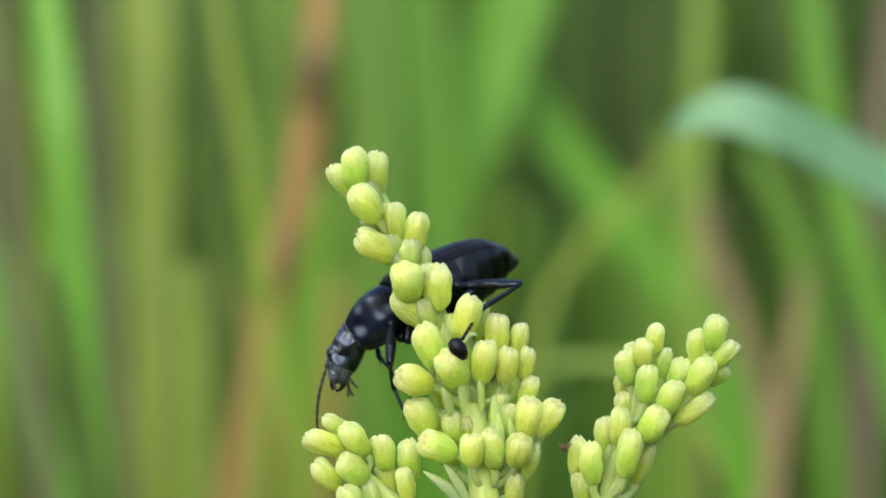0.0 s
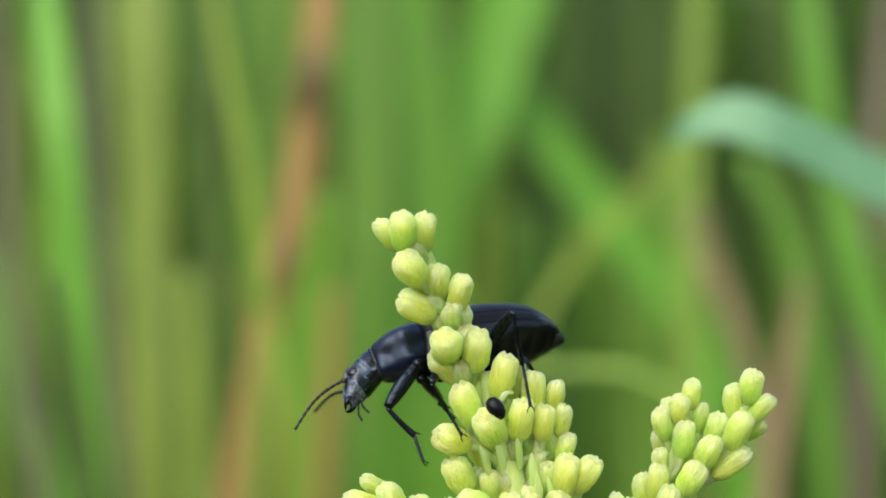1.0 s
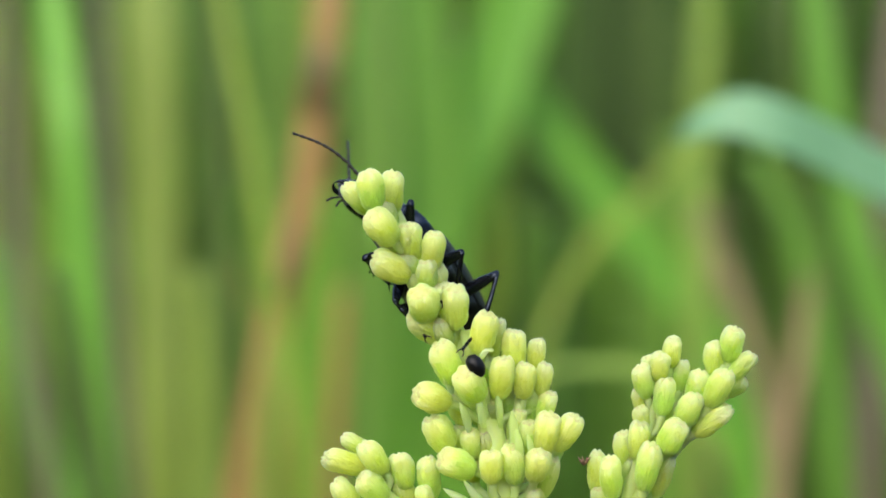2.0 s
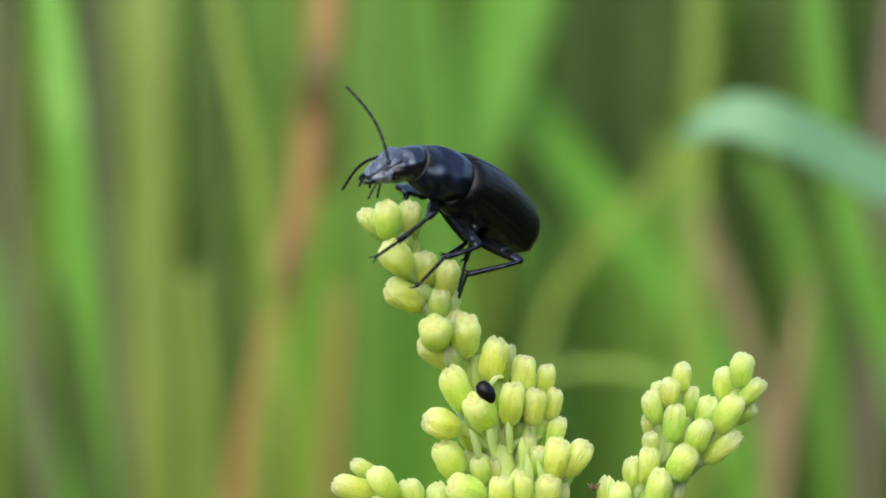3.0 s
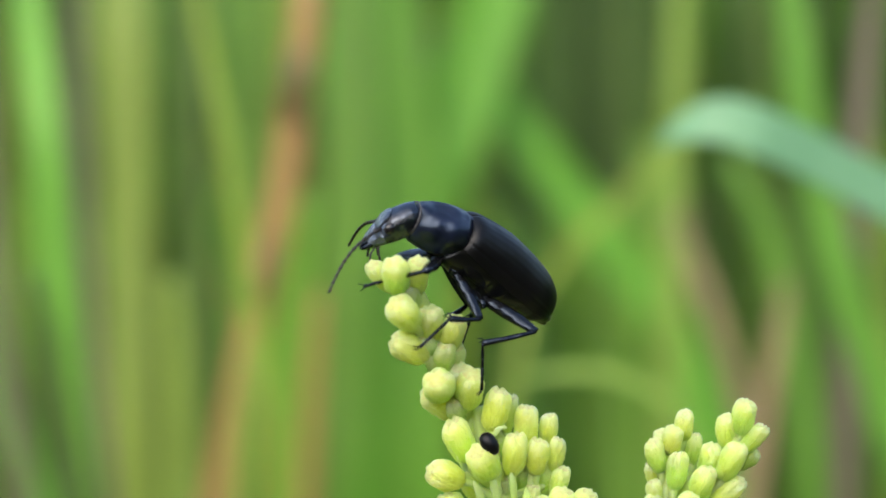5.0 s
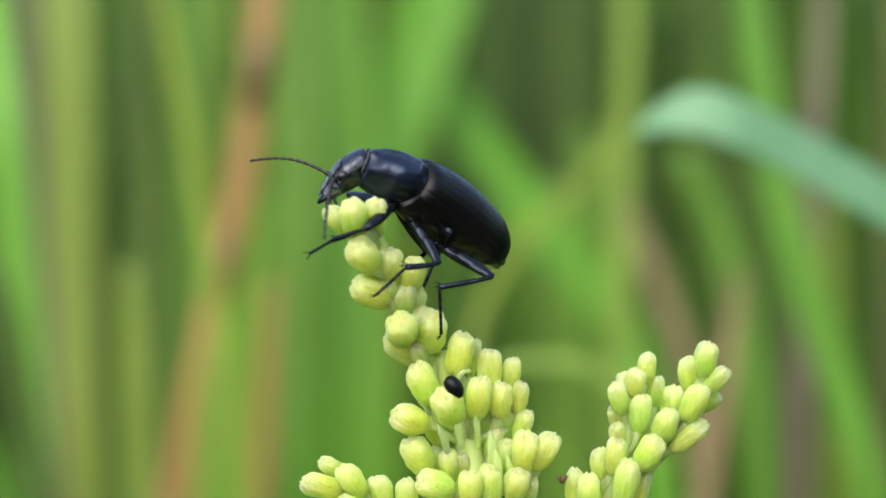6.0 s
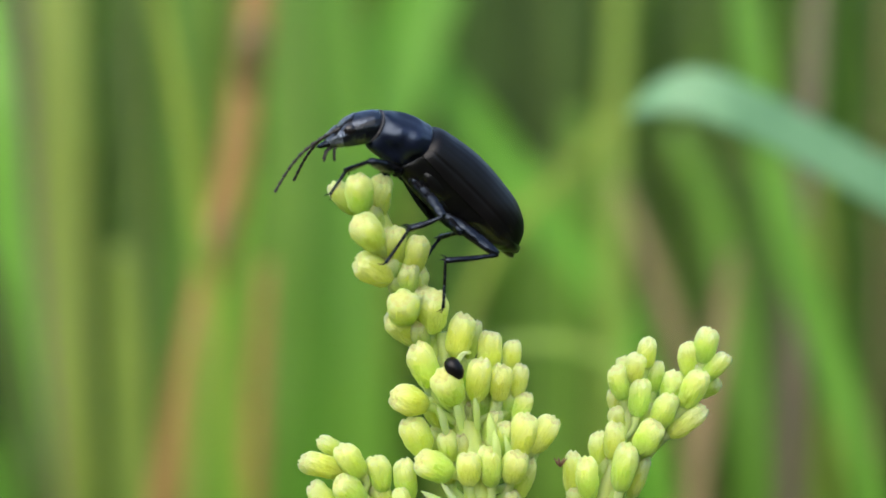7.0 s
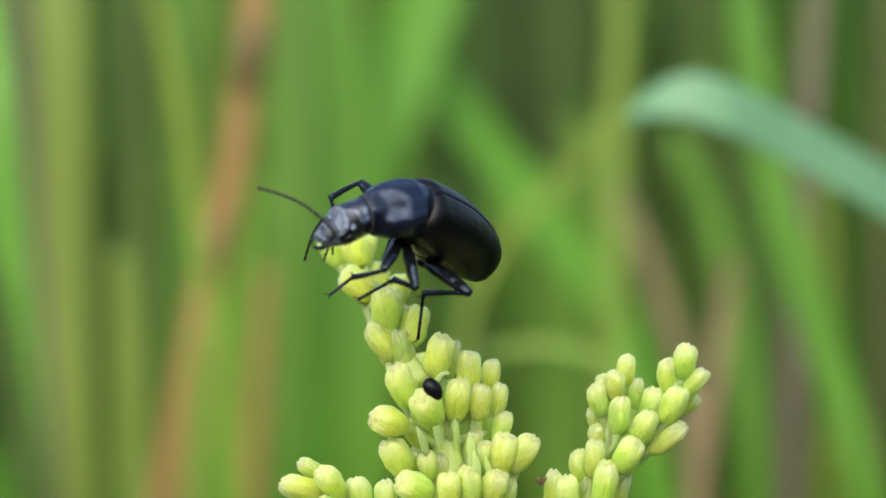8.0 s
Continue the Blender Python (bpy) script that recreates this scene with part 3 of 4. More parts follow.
def bud_pose(a, b, a2, b2, w, depth):
    """The pose of a bud of unit length from its tip and base; a bud seen short leans to the viewer."""
    width, flat = w * U, math.hypot(a - a2, b - b2) * U
    length = max(flat * 1.03, width * 1.30)
    lean = math.acos(min(1, flat / length))
    tilt = math.atan2(a - a2, b2 - b)
    r = Matrix.Rotation(tilt, 4, "Y") @ Euler((lean, 0, 0)).to_matrix().to_4x4()
    spin = Matrix.Rotation((a * 7 + b * 3) % 6.28, 4, "Z")
    base = plan((a + a2) / 2, (b + b2) / 2, depth) - (r @ Vector((0, 0, 0.5 * length)))
    return Matrix.Translation(base) @ r @ spin @ Matrix.Diagonal((width / 0.80, width / 0.80, length, 1)), base, (r @ Vector((0, 0, 1))).normalized()


def branch(name, axis, radii, buds, parent, label, k0=0, meshes=BUD_MESHES):
    """A stalk with the short stalks of its buds, and the buds on it as parts."""
    bm = bmesh.new()
    line = [Vector(p) for p in spline([tuple(plan(*p)) for p in axis], 24)]
    rad = [float(curve_at([(i, r * .001) for i, r in enumerate(radii)], (len(radii) - 1) * k / 23)[0]) for k in range(24)]
    sweep(bm, line, rad, segs=10)
    todo, stems = [], []
    for row in buds:
        m, base, way = bud_pose(*row)
        todo.append(m)
        below = [q for q in line if q.z < base.z - 0.0011] or [line[-1]]
        hit = min(below, key=lambda q: (q - base).length + 0.5 * abs((q - base).length - 0.0022))
        mid = base - way * 0.0006
        p = spline([tuple(base + way * 0.0002), tuple(mid), tuple(hit.lerp(mid, .4) + Vector((0, 0, -.0002))), tuple(hit)], 7)
        stems.append(p)
    ob = finish(name, bm, STALK, parent, label)
    for p in stems:
        bm = bmesh.new()
        sweep(bm, p, [.00034, .0003, .00027, .00025, .00026, .0003, .00034], segs=7)
        finish("bud_stalk", bm, STALK, ob)
    for i, m in enumerate(todo):
        bud = place("flower_bud", meshes[(i * 3 + k0) % 7], ob)
        bud.matrix_basis = m
    return ob


spike = branch("spike", [(639, 330, 0.7), (665, 400, 0.9), (693, 471, 1.0), (727, 542, 1.1), (756, 603, 1.0), (781, 653, 0.8)], (.5, .75, .9, 1.0, 1.0, .9), SPIKE, goldenrod, "nodding flower spike with pale buds", 1)
main = branch("main_stem", [(782, 590, .5), (800, 680, .6), (832, 780, .5), (850, 900, .5), (862, 1050, .5), (872, 1400, .6)], (.45, .6, .8, .95, 1.1, 1.3), CLUSTER, goldenrod, "pale green main stem with crowded yellowish buds", 2, RIPE_MESHES)
low = branch("side_stalk", [(880, 700, .8), (868, 790, .4), (860, 900, .5), (864, 1000, .6)], (.3, .4, .5, .5), CLUSTER_LOW, goldenrod, "short side stalk with yellowish buds", 4, RIPE_MESHES)
left = branch("left_stalk", [(585, 835, 0), (640, 880, 0), (720, 950, .2), (810, 1060, .4), (868, 1250, .6)], (.3, .4, .5, .6, .6), LEFT_BRANCH, goldenrod, "side stalk with buds, bending outwards", 5)
tall = branch("right_stalk", [(1240, 650, .2), (1195, 730, .3), (1135, 810, .3), (1075, 900, .4), (1020, 1040, .5), (940, 1250, .6), (876, 1500, .6)], (.3, .4, .5, .6, .6, .7, .8), RIGHT_TALL, goldenrod, "tall side stalk with pale buds", 0)
back = branch("back_stalk", [(850, 760, 1.6), (856, 850, 1.2), (862, 960, .8)], (.35, .45, .5), CLUSTER_BACK, goldenrod, "stalk with buds behind the main stem", 6)
short = branch("right_short_stalk", [(1130, 650, .3), (1112, 740, .3), (1085, 830, .3), (1062, 930, .4)], (.3, .4, .5, .5), RIGHT_LOW, goldenrod, "short stalk with crowded pale buds", 3)


def long_stem():
    bm = bmesh.new()
    a = plan(870, 1380, .6)
    pts = spline([tuple(a), (a.x + .003, a.y + .002, a.z - .1), (a.x + .006, a.y + .01, a.z - .35), (a.x + .004, a.y - .04, -EYE + .02)], 30)
    sweep(bm, pts, [.0013 + .0008 * k / 29 for k in range(30)], segs=12)
    finish("lower_stem", bm, STALK, goldenrod)


long_stem()


def small_leaf(a, b, a2, b2, depth, w):
    """A narrow pointed bract leaf on the main stem."""
    bm = bmesh.new()
    p0, p1 = plan(a, b, depth), plan(a2, b2, depth - .6)
    mid = p0.lerp(p1, .5) + Vector((0, -.0004, .0003))
    pts = spline([tuple(p0), tuple(mid), tuple(p1)], 9)
    ws = [w * U * math.sin(math.pi * (0.15 + 0.85 * k / 8)) ** .8 + .00003 for k in range(9)]
    sweep(bm, pts, ws, [max(x * .18, .00004) for x in ws], (1, .3, 0), segs=8, fold=.2)
    finish("bract_leaf", bm, STALK, main)


for row in [(815, 760, 800, 700, -.9, 7), (870, 800, 864, 728, -.6, 8), (880, 830, 872, 760, -1.0, 7), (812, 925, 742, 866, -1.0, 9), (760, 700, 738, 655, -.6, 8),
            (826, 930, 778, 852, -.8, 8), (845, 760, 838, 700, -.2, 6), (808, 640, 832, 622, -.8, 6), (905, 840, 892, 770, -.4, 6), (790, 770, 772, 715, -.4, 7)]:
    small_leaf(*row)

bm = bmesh.new()
for k in range(7):
    a = k * 0.9
    p0 = Vector((0, 0, 0))
    sweep(bm, [p0, Vector((.0002 * math.cos(a), .0002 * math.sin(a), .0002)), Vector((.00042 * math.cos(a), .0004 * math.sin(a), .0005))], [.00009, .00008, .00002], segs=6)
speck = finish("withered_floret", bm, WITHER, short, "tiny withered brown floret")
speck.location = plan(992, 826, -.2)

# the small black seed-like beetle between the buds
bm = bmesh.new()
loft(bm, [(-.00085, .0001, .0001, .0001, 0), (-.0007, .00042, .0004, .0003, 0), (-.0003, .0006, .0006, .0004, 0), (.0002, .00062, .0006, .0004, 0), (.0006, .0005, .00045, .0003, 0), (.00085, .00028, .0003, .0002, 0), (.00095, .0001, .0001, .0001, 0)], segs=16)
bmesh.ops.scale(bm, vec=(.86, .86, .86), verts=bm.verts[:])
mite = tagged(finish("tiny_beetle", bm, SHELL), "tiny glossy black beetle wedged between flower buds", "beetle")
MITE = Matrix.Translation(plan(799, 647, -2.5)) @ Matrix.Rotation(radians(55), 4, "Y") @ Matrix.Rotation(radians(80), 4, "X")

# ---- the beetle (millimetres, ahead is x, its left is y, up is z) ----
MM = 0.001
E_LEN, P_LEN, H_LEN = 9.8, 3.1, 3.4
beetle = tagged(new("black_beetle"), "glossy black long-headed beetle climbing on goldenrod buds", "beetle")


def scaled(bm):
    bmesh.ops.scale(bm, vec=(MM, MM, MM), verts=bm.verts[:])
    return bm


WIDE = [(0, 1.66), (.02, 1.9), (.06, 2.12), (.3, 2.34), (.6, 2.42), (.76, 2.2), (.88, 1.64), (.96, .92), (1, .28)]
HIGH = [(0, 1.45), (.025, 1.78), (.08, 2.02), (.4, 2.45), (.7, 2.25), (.85, 1.82), (.95, 1.15), (1, .4)]
DEEP = [(0, 1.75), (.3, 2.0), (.5, 1.85), (.75, 1.3), (.92, .65), (1, .25)]


def profile(rows, s):
    return float(curve_at(rows, s)[0])


def half_width(s):
    """Half width of the wing cases, s from base (0) to tip (1)."""
    return profile(WIDE, s)


def make_elytron(sign):
    bm = bmesh.new()
    n, m = 40, 46
    outer, inner = [], []
    for i in range(n + 1):
        s = i / n
        w = max(half_width(min(s, .999)), 0.12)
        h = profile(HIGH, s)
        row, rin = [], []
        for j in range(m + 1):
            q = j / m
            a = q * math.pi * 0.5 * 1.12
            groove = 0.014 * (1 - abs(math.sin(q * 8.5 * math.pi)) ** 0.35) * min(1, (1 - s) * 5) * min(1, s * 8)
            groove += 0.05 * max(0, 1 - q * 26) + 0.035 * math.exp(-((q - .80) / .022) ** 2) * min(1, (1 - s) * 8)
            y, z = (w - groove) * math.sin(a) ** 0.9 if a < math.pi / 2 else (w - groove) * math.sin(a), (h - groove) * math.cos(a)
            row.append(bm.verts.new((-s * E_LEN, sign * (y + .012), z)))
            rin.append(bm.verts.new((-s * E_LEN * .995, sign * (y * .95 + .012), z - .1 if j < m else z)))
        outer.append(row)
        inner.append(rin)
    for g in (outer, inner):
        for i in range(n):
            for j in range(m):
                bm.faces.new((g[i][j], g[i + 1][j], g[i + 1][j + 1], g[i][j + 1]))
    for j in range(m):
        bm.faces.new((outer[0][j], outer[0][j + 1], inner[0][j + 1], inner[0][j]))
        bm.faces.new((outer[n][j], outer[n][j + 1], inner[n][j + 1], inner[n][j]))
    for i in range(n):
        bm.faces.new((outer[i][0], outer[i + 1][0], inner[i + 1][0], inner[i][0]))
        bm.faces.new((outer[i][m], outer[i + 1][m], inner[i + 1][m], inner[i][m]))
    finish("wing_case", scaled(bm), SHELL, beetle, "black wing case with fine lengthwise grooves")


make_elytron(1)
make_elytron(-1)

bm = bmesh.new()
st = []
for i in range(97):
    s = i / 96
    w = max(half_width(min(s, .995)) * .965, .1)
    seg = 0.22 * (abs(math.sin(max(0, s - .32) * 7.4 * math.pi)) ** .45 if s > .32 else 1) - .18
    d = profile(DEEP, s) + seg
    st.append((-s * (E_LEN + .25), w, .35 + .6 * (1 - s), max(d, .2), -.1 + .0 * s))
loft(bm, st, segs=36)
finish("abdomen", scaled(bm), UNDER, beetle, "black segmented underside")

bm = bmesh.new()
loft(bm, [(-9.1, .9, .3, .45, -.35), (-9.5, .75, .28, .4, -.4), (-9.85, .5, .2, .28, -.45), (-10.1, .26, .12, .15, -.5), (-10.16, .1, .05, .06, -.5)], segs=20)
finish("abdomen_tip", scaled(bm), TAIL, beetle, "dull brown tip of the abdomen")
bm = bmesh.new()
loft(bm, [(-1.0, 1.5, 1.0, 1.5, -.1), (-.4, 1.45, 1.1, 1.6, -.1), (.1, 1.2, 1.0, 1.35, -.1), (.5, .9, .8, 1.0, -.1)], segs=28)
finish("mesothorax", scaled(bm), UNDER, beetle)
for s_ in (1, -1):
    for x_, y_, z_, rx, ry, rz in ((-1.2, .95, -1.35, .75, .6, .5), (-3.5, 1.0, -1.45, 1.1, .75, .55), (-2.2, 1.75, -.85, 1.3, .35, .6)):
        bm = bmesh.new()
        ball(bm, (x_, s_ * y_, z_), (rx, ry, rz), 18, 12)
        finish("thorax_plate", scaled(bm), UNDER, beetle)


def make_pronotum():
    bm = bmesh.new()
    st = []
    for i in range(25):
        s = (i - 4) / 20
        w = 1.64 + .28 * math.sin(math.pi * min(1, s * .9 + .05)) - .5 * max(s, 0) ** 2.5
        top = 1.5 + .25 * math.sin(math.pi * (s * .8 + .12)) - .45 * s * s
        bot = 1.25 + .35 * math.sin(math.pi * max(s, 0))
        e = min(1, .93 + (2 if s > 0 else .9) * s, .78 + 3 * (1 - s))
        st.append((s * (P_LEN + .35) - .35, w * e, top * e, bot * e, -.02 - .1 * s))

    def rim(i, a, y, z):
        c = abs(math.cos(a))
        k = max(0, c - .93) * .9
        mid = -.04 * max(0, 1 - abs(y) * 6) if z > 0 else 0
        return y * (1 + k), z + k * .5 + mid

    loft(bm, st, segs=44, ridge=rim)
    ob = finish("pronotum", scaled(bm), SHELL_BLUE, beetle, "smooth black neck shield, sky reflection tinted in as blue")
    return ob


pronotum = make_pronotum()


def ring(bm, x, w, h, drop, r):
    """A thin closed ring round the body at x."""
    n = 36
    pts = [Vector((x, w * math.cos(2 * math.pi * k / n), drop + h * math.sin(2 * math.pi * k / n))) for k in range(n + 1)]
    sweep(bm, pts, [r] * (n + 1), segs=6)


bm = bmesh.new()
ring(bm, P_LEN - .02, 1.2, 1.08, -.1, .07)
finish("neck_membrane", scaled(bm), MEMBRANE, pronotum, "pale grey neck membrane")
bm = bmesh.new()
loft(bm, [(-.9, .02, .02, .02, 1.82), (-.5, .28, .06, .1, 1.72), (-.1, .5, .06, .2, 1.5), (.05, .5, .05, .2, 1.42)], segs=14)
finish("scutellum", scaled(bm), SHELL_BLUE, beetle)


def make_head():
    bm = bmesh.new()
    loft(bm, [(-.5, 1.0, .95, .95, -.1), (.0, 1.12, 1.08, 1.0, -.1), (.5, 1.18, 1.1, .98, -.1), (1.1, 1.24, 1.08, .95, -.1), (1.7, 1.24, .98, .86, -.15), (2.1, 1.08, .8, .74, -.22),
              (2.5, .86, .55, .6, -.3), (2.85, .72, .42, .5, -.38), (3.1, .55, .3, .4, -.42), (3.2, .3, .15, .2, -.45)], segs=32)
    # the front of the head takes the grey with highlights in its colour
    for f in bm.faces:
        if f.calc_center_median().x > 1.95:
            f.material_index = 1
    head = finish("head", scaled(bm), [SHELL_HEAD, FACE], beetle, "elongated glossy black head")
    bm = bmesh.new()
    loft(bm, [(2.3, .5, .1, .1, .42), (2.6, .62, .1, .2, .26), (2.95, .52, .08, .2, .06), (3.25, .4, .06, .15, -.12), (3.4, .22, .04, .08, -.22)], segs=20)
    finish("labrum", scaled(bm), FACE, head, "grey upper lip with painted-in highlights")
    # raised plate added to carry the painted highlights
    bm = bmesh.new()
    loft(bm, [(1.0, .3, .05, .1, .96), (1.3, .86, .11, .3, .84), (1.75, .98, .14, .45, .68), (2.1, .9, .15, .4, .45), (2.35, .75, .13, .35, .25), (2.55, .4, .1, .2, .1)], segs=24)
    finish("face_plate", scaled(bm), FACE, head, "wrinkled grey face plate with painted-in highlights")
    for s in (1, -1):
        bm = bmesh.new()
        ball(bm, (1.55, s * 1.08, .08), (.40, .26, .36), 16, 10)
        finish("eye", scaled(bm), EYE_M, head)
        bm = bmesh.new()
        p = spline([(2.9, s * .45, -.5), (3.25, s * .5, -.55), (3.6, s * .3, -.6), (3.75, s * .02, -.62)], 8)
        sweep(bm, p, [.2, .2, .17, .15, .12, .09, .06, .02], segs=8)
        finish("mandible", scaled(bm), LEGM, head)
        for q, (dx, dy, dz) in enumerate(((.75, .35, -.75), (.35, .2, -.9))):
            bm = bmesh.new()
            b0 = Vector((2.75 - .25 * q, s * .42, -.75))
            p = spline([tuple(b0), tuple(b0 + Vector((dx * .6, s * dy, dz * .3))), tuple(b0 + Vector((dx, s * dy * 1.2, dz)))], 9)
            sweep(bm, p, [.05, .06, .08, .06, .07, .09, .06, .08, .07], segs=7)
            finish("palp", scaled(bm), FEELER, head)
    return head


head = make_head()


def make_antenna():
    """Along x, eleven joints, bowed a little."""
    bm = bmesh.new()
    pts, rad = [], []
    for k in range(11):
        r = (.17 if k == 0 else .125) * (1 - .25 * k / 11)
        for f, w in ((.02, .5), (.2, .75), (.5, .85), (.8, 1.05), (.96, .85)):
            q = (k + f) / 11
            pts.append((q * 5.7, 0, .55 * math.sin(math.pi * q)))
            rad.append(r * w)
    sweep(bm, pts, rad, side=(0, 1, 0), segs=8)
    return scaled(bm)


antennae = []
for s in (1, -1):
    antennae.append(finish("antenna", make_antenna(), FEELER, beetle, "thin beaded dark antenna"))

LEG = {1: (3.5, 2.5, 1.8), 2: (3.6, 2.2, 2.6), 3: (4.5, 3.5, 3.0)}


def make_leg(k):
    f, t, s = LEG[k]
    fat = {1: .48, 2: .40, 3: .44}[k]
    bm = bmesh.new()
    ball(bm, (0, 0, 0), (.42, .38, .42), 10, 8)
    pts = [(f * q, 0, .06 * math.sin(math.pi * q)) for q in np.linspace(0, 1, 12)]
    ws = [fat * (.55 + .5 * math.sin(math.pi * min(1, q * .9 + .08))) for q in np.linspace(0, 1, 12)]
    sweep(bm, pts, ws, [w * .72 for w in ws], (0, 0, 1), segs=12)
    leg = finish({1: "front_leg", 2: "middle_leg", 3: "hind_leg"}[k], scaled(bm), LEGM, beetle)
    bm = bmesh.new()
    pts = [(t * q, 0, .05 * math.sin(math.pi * q)) for q in np.linspace(0, 1, 12)]
    ws = [.14 + .08 * q for q in np.linspace(0, 1, 12)]
    sweep(bm, pts, ws, [w * .85 for w in ws], (0, 0, 1), segs=10)
    for e in (1, -1):
        b0 = Vector((t * .96, e * .08, -.12))
        sweep(bm, [b0, b0 + Vector((.2, e * .1, -.14)), b0 + Vector((.42, e * .12, -.2))], [.06, .04, .01], segs=6)
    tibia = finish("tibia", scaled(bm), LEGM, leg)
    bm = bmesh.new()
    cuts = [0, .32, .52, .68, .80, 1.0]
    for a, b in zip(cuts, cuts[1:]):
        p = [(s * (a + (b - a) * q), 0, -.1 * s * (a + (b - a) * q) ** 2 / s / s) for q in (0, .2, .7, .95, 1)]
        sweep(bm, p, [.085, .095, .11, .118, .09], segs=8)
    for e in (1, -1):
        b0 = Vector((s * .98, 0, -.1))
        sweep(bm, [b0, b0 + Vector((.14, e * .14, .02)), b0 + Vector((.3, e * .22, -.12)), b0 + Vector((.34, e * .22, -.26))], [.045, .04, .03, .008], segs=6)
    tarsus = finish("tarsus", scaled(bm), LEGM, leg)
    return leg, tibia, tarsus


LEGS = {(side, k): make_leg(k) for k in (1, 2, 3) for side in (1, -1)}
HIP = {1: (.6, .75, -1.9), 2: (-1.2, 1.1, -1.7), 3: (-3.8, 1.3, -1.9)}

# ---- what moves ----
# the plant sways: time, place of its black seed in sight units, lean of the plant, bend of the spike (degrees)
SWAY = [
    (0.0, 808, 617, -1.2, 2.6), (0.1, 839, 644, -1.0, 2.05), (0.2, 876, 671, -0.8, 1.5), (0.3, 900, 680, -0.5, 1), (0.4, 914, 698, -0.4, 0), (0.5, 832, 705, -0.4, 0),
    (0.6, 800, 685, -0.3, -0.3), (0.7, 795, 678, -0.3, -0.6), (0.8, 872, 693, -0.3, -1.5), (0.9, 917, 714, -0.3, -2.15), (1.0, 873, 720, -0.3, -2.8), (1.1, 794, 686, -0.3, -1.9),
    (1.2, 795, 656, -0.3, -1), (1.3, 829, 644, -0.3, 0.1), (1.4, 889, 654, -0.3, 1.2), (1.5, 860, 680, -0.3, 2), (1.6, 858, 660, -0.2, 2.2), (1.7, 844, 639, -0.2, 2.4),
    (2.2, 835, 650, 0, 1), (2.8, 799, 645, 0, 0), (2.9, 810, 679, -0.1, -0.5), (3.0, 856, 692, -0.2, -1), (3.1, 847, 671, -0.2, -1.5), (3.2, 860, 640, -0.2, -2),
    (3.3, 835, 628, -0.2, -2.25), (3.4, 850, 682, -0.2, -2.5), (3.5, 922, 720, -0.2, -3), (3.6, 918, 738, 0, -3), (3.7, 897, 688, 0.2, -3.0), (3.8, 814, 672, 0.4, -3),
    (3.9, 827, 690, 0.65, -3.0), (4.0, 841, 718, 0.9, -3), (4.1, 839, 731, 0.85, -3.0), (4.2, 828, 707, 0.8, -3), (4.7, 850, 750, 0.8, -3.5), (5.3, 868, 798, 0.7, -4.8),
    (5.4, 835, 760, 0.7, -4.9), (5.5, 852, 747, 0.7, -5), (5.6, 829, 745, 0.75, -4.3), (5.7, 884, 709, 0.8, -3.6), (5.8, 814, 696, 0.85, -2.8), (5.9, 865, 690, 0.9, -2),
    (6.0, 797, 683, 1.0, -1.5), (6.1, 758, 652, 0.8, -1.2), (6.2, 709, 636, 0.6, -0.9), (6.3, 730, 650, 0.4, -0.6), (6.4, 763, 673, 0.2, -1.05), (6.5, 785, 672, 0, -1.5),
    (6.6, 748, 644, 0.0, -1.75), (6.7, 740, 622, 0, -2), (6.8, 761, 620, 0.0, -2.15), (6.9, 780, 640, 0, -2.3), (7.0, 797, 650, 0, -2.3), (7.1, 788, 638, -0.2, -2.4),
    (7.2, 798, 615, -0.4, -2.5), (7.3, 784, 610, -0.6, -2.6), (7.4, 786, 595, -0.8, -2.8), (7.5, 792, 606, -1.0, -3), (7.6, 792, 607, -0.7, -3.5), (7.7, 776, 618, -0.4, -4),
    (7.8, 757, 648, 0.05, -6.0), (7.9, 757, 673, 0.5, -8), (8.0, 760, 686, 0.9, -10),
]


# the spike nods to the viewer under the beetle's weight: time, degrees
NOD = [(0.0, 0), (0.3, 10), (0.5, 12), (1.0, 18), (1.5, 12), (1.7, 10), (2.8, 20), (5.5, 26), (6.5, 18), (7.0, 20), (7.5, 15), (7.7, -2), (7.8, -40), (7.9, -43), (8.0, -47)]
NEARER = [(0.0, 0), (1.8, 0), (2.8, -1.8), (8.0, -1.8)]


def plant_pose(t):
    a, b, lean, _ = curve_at(SWAY, t)
    p = cam_at(t) @ Vector(((a - 784) * U, (441 - b) * U, -FOCUS))
    return Matrix.Translation(p) @ BASE.to_3x3().to_4x4() @ Matrix.Rotation(radians(-lean), 4, "Y")


def rel(t, a, b):
    """Plan place (x, z in metres) of a sight at time t."""
    s = curve_at(SWAY, t)
    m = Matrix.Rotation(radians(-s[2]), 4, "Y").inverted()
    v = m @ Vector(((a - s[0]) * U, 0, (s[1] - b) * U))
    return v.x, v.z


def keyed(rows):
    """Rows (time, sight a, sight b, ..., rest) with every pair of sights turned into plan places; rows carry pairs first, their count in n."""
    out = []
    for t, pairs, rest in rows:
        v = []
        for a, b in pairs:
            v += rel(t, a, b)
        out.append((t, *v, *rest))
    return out


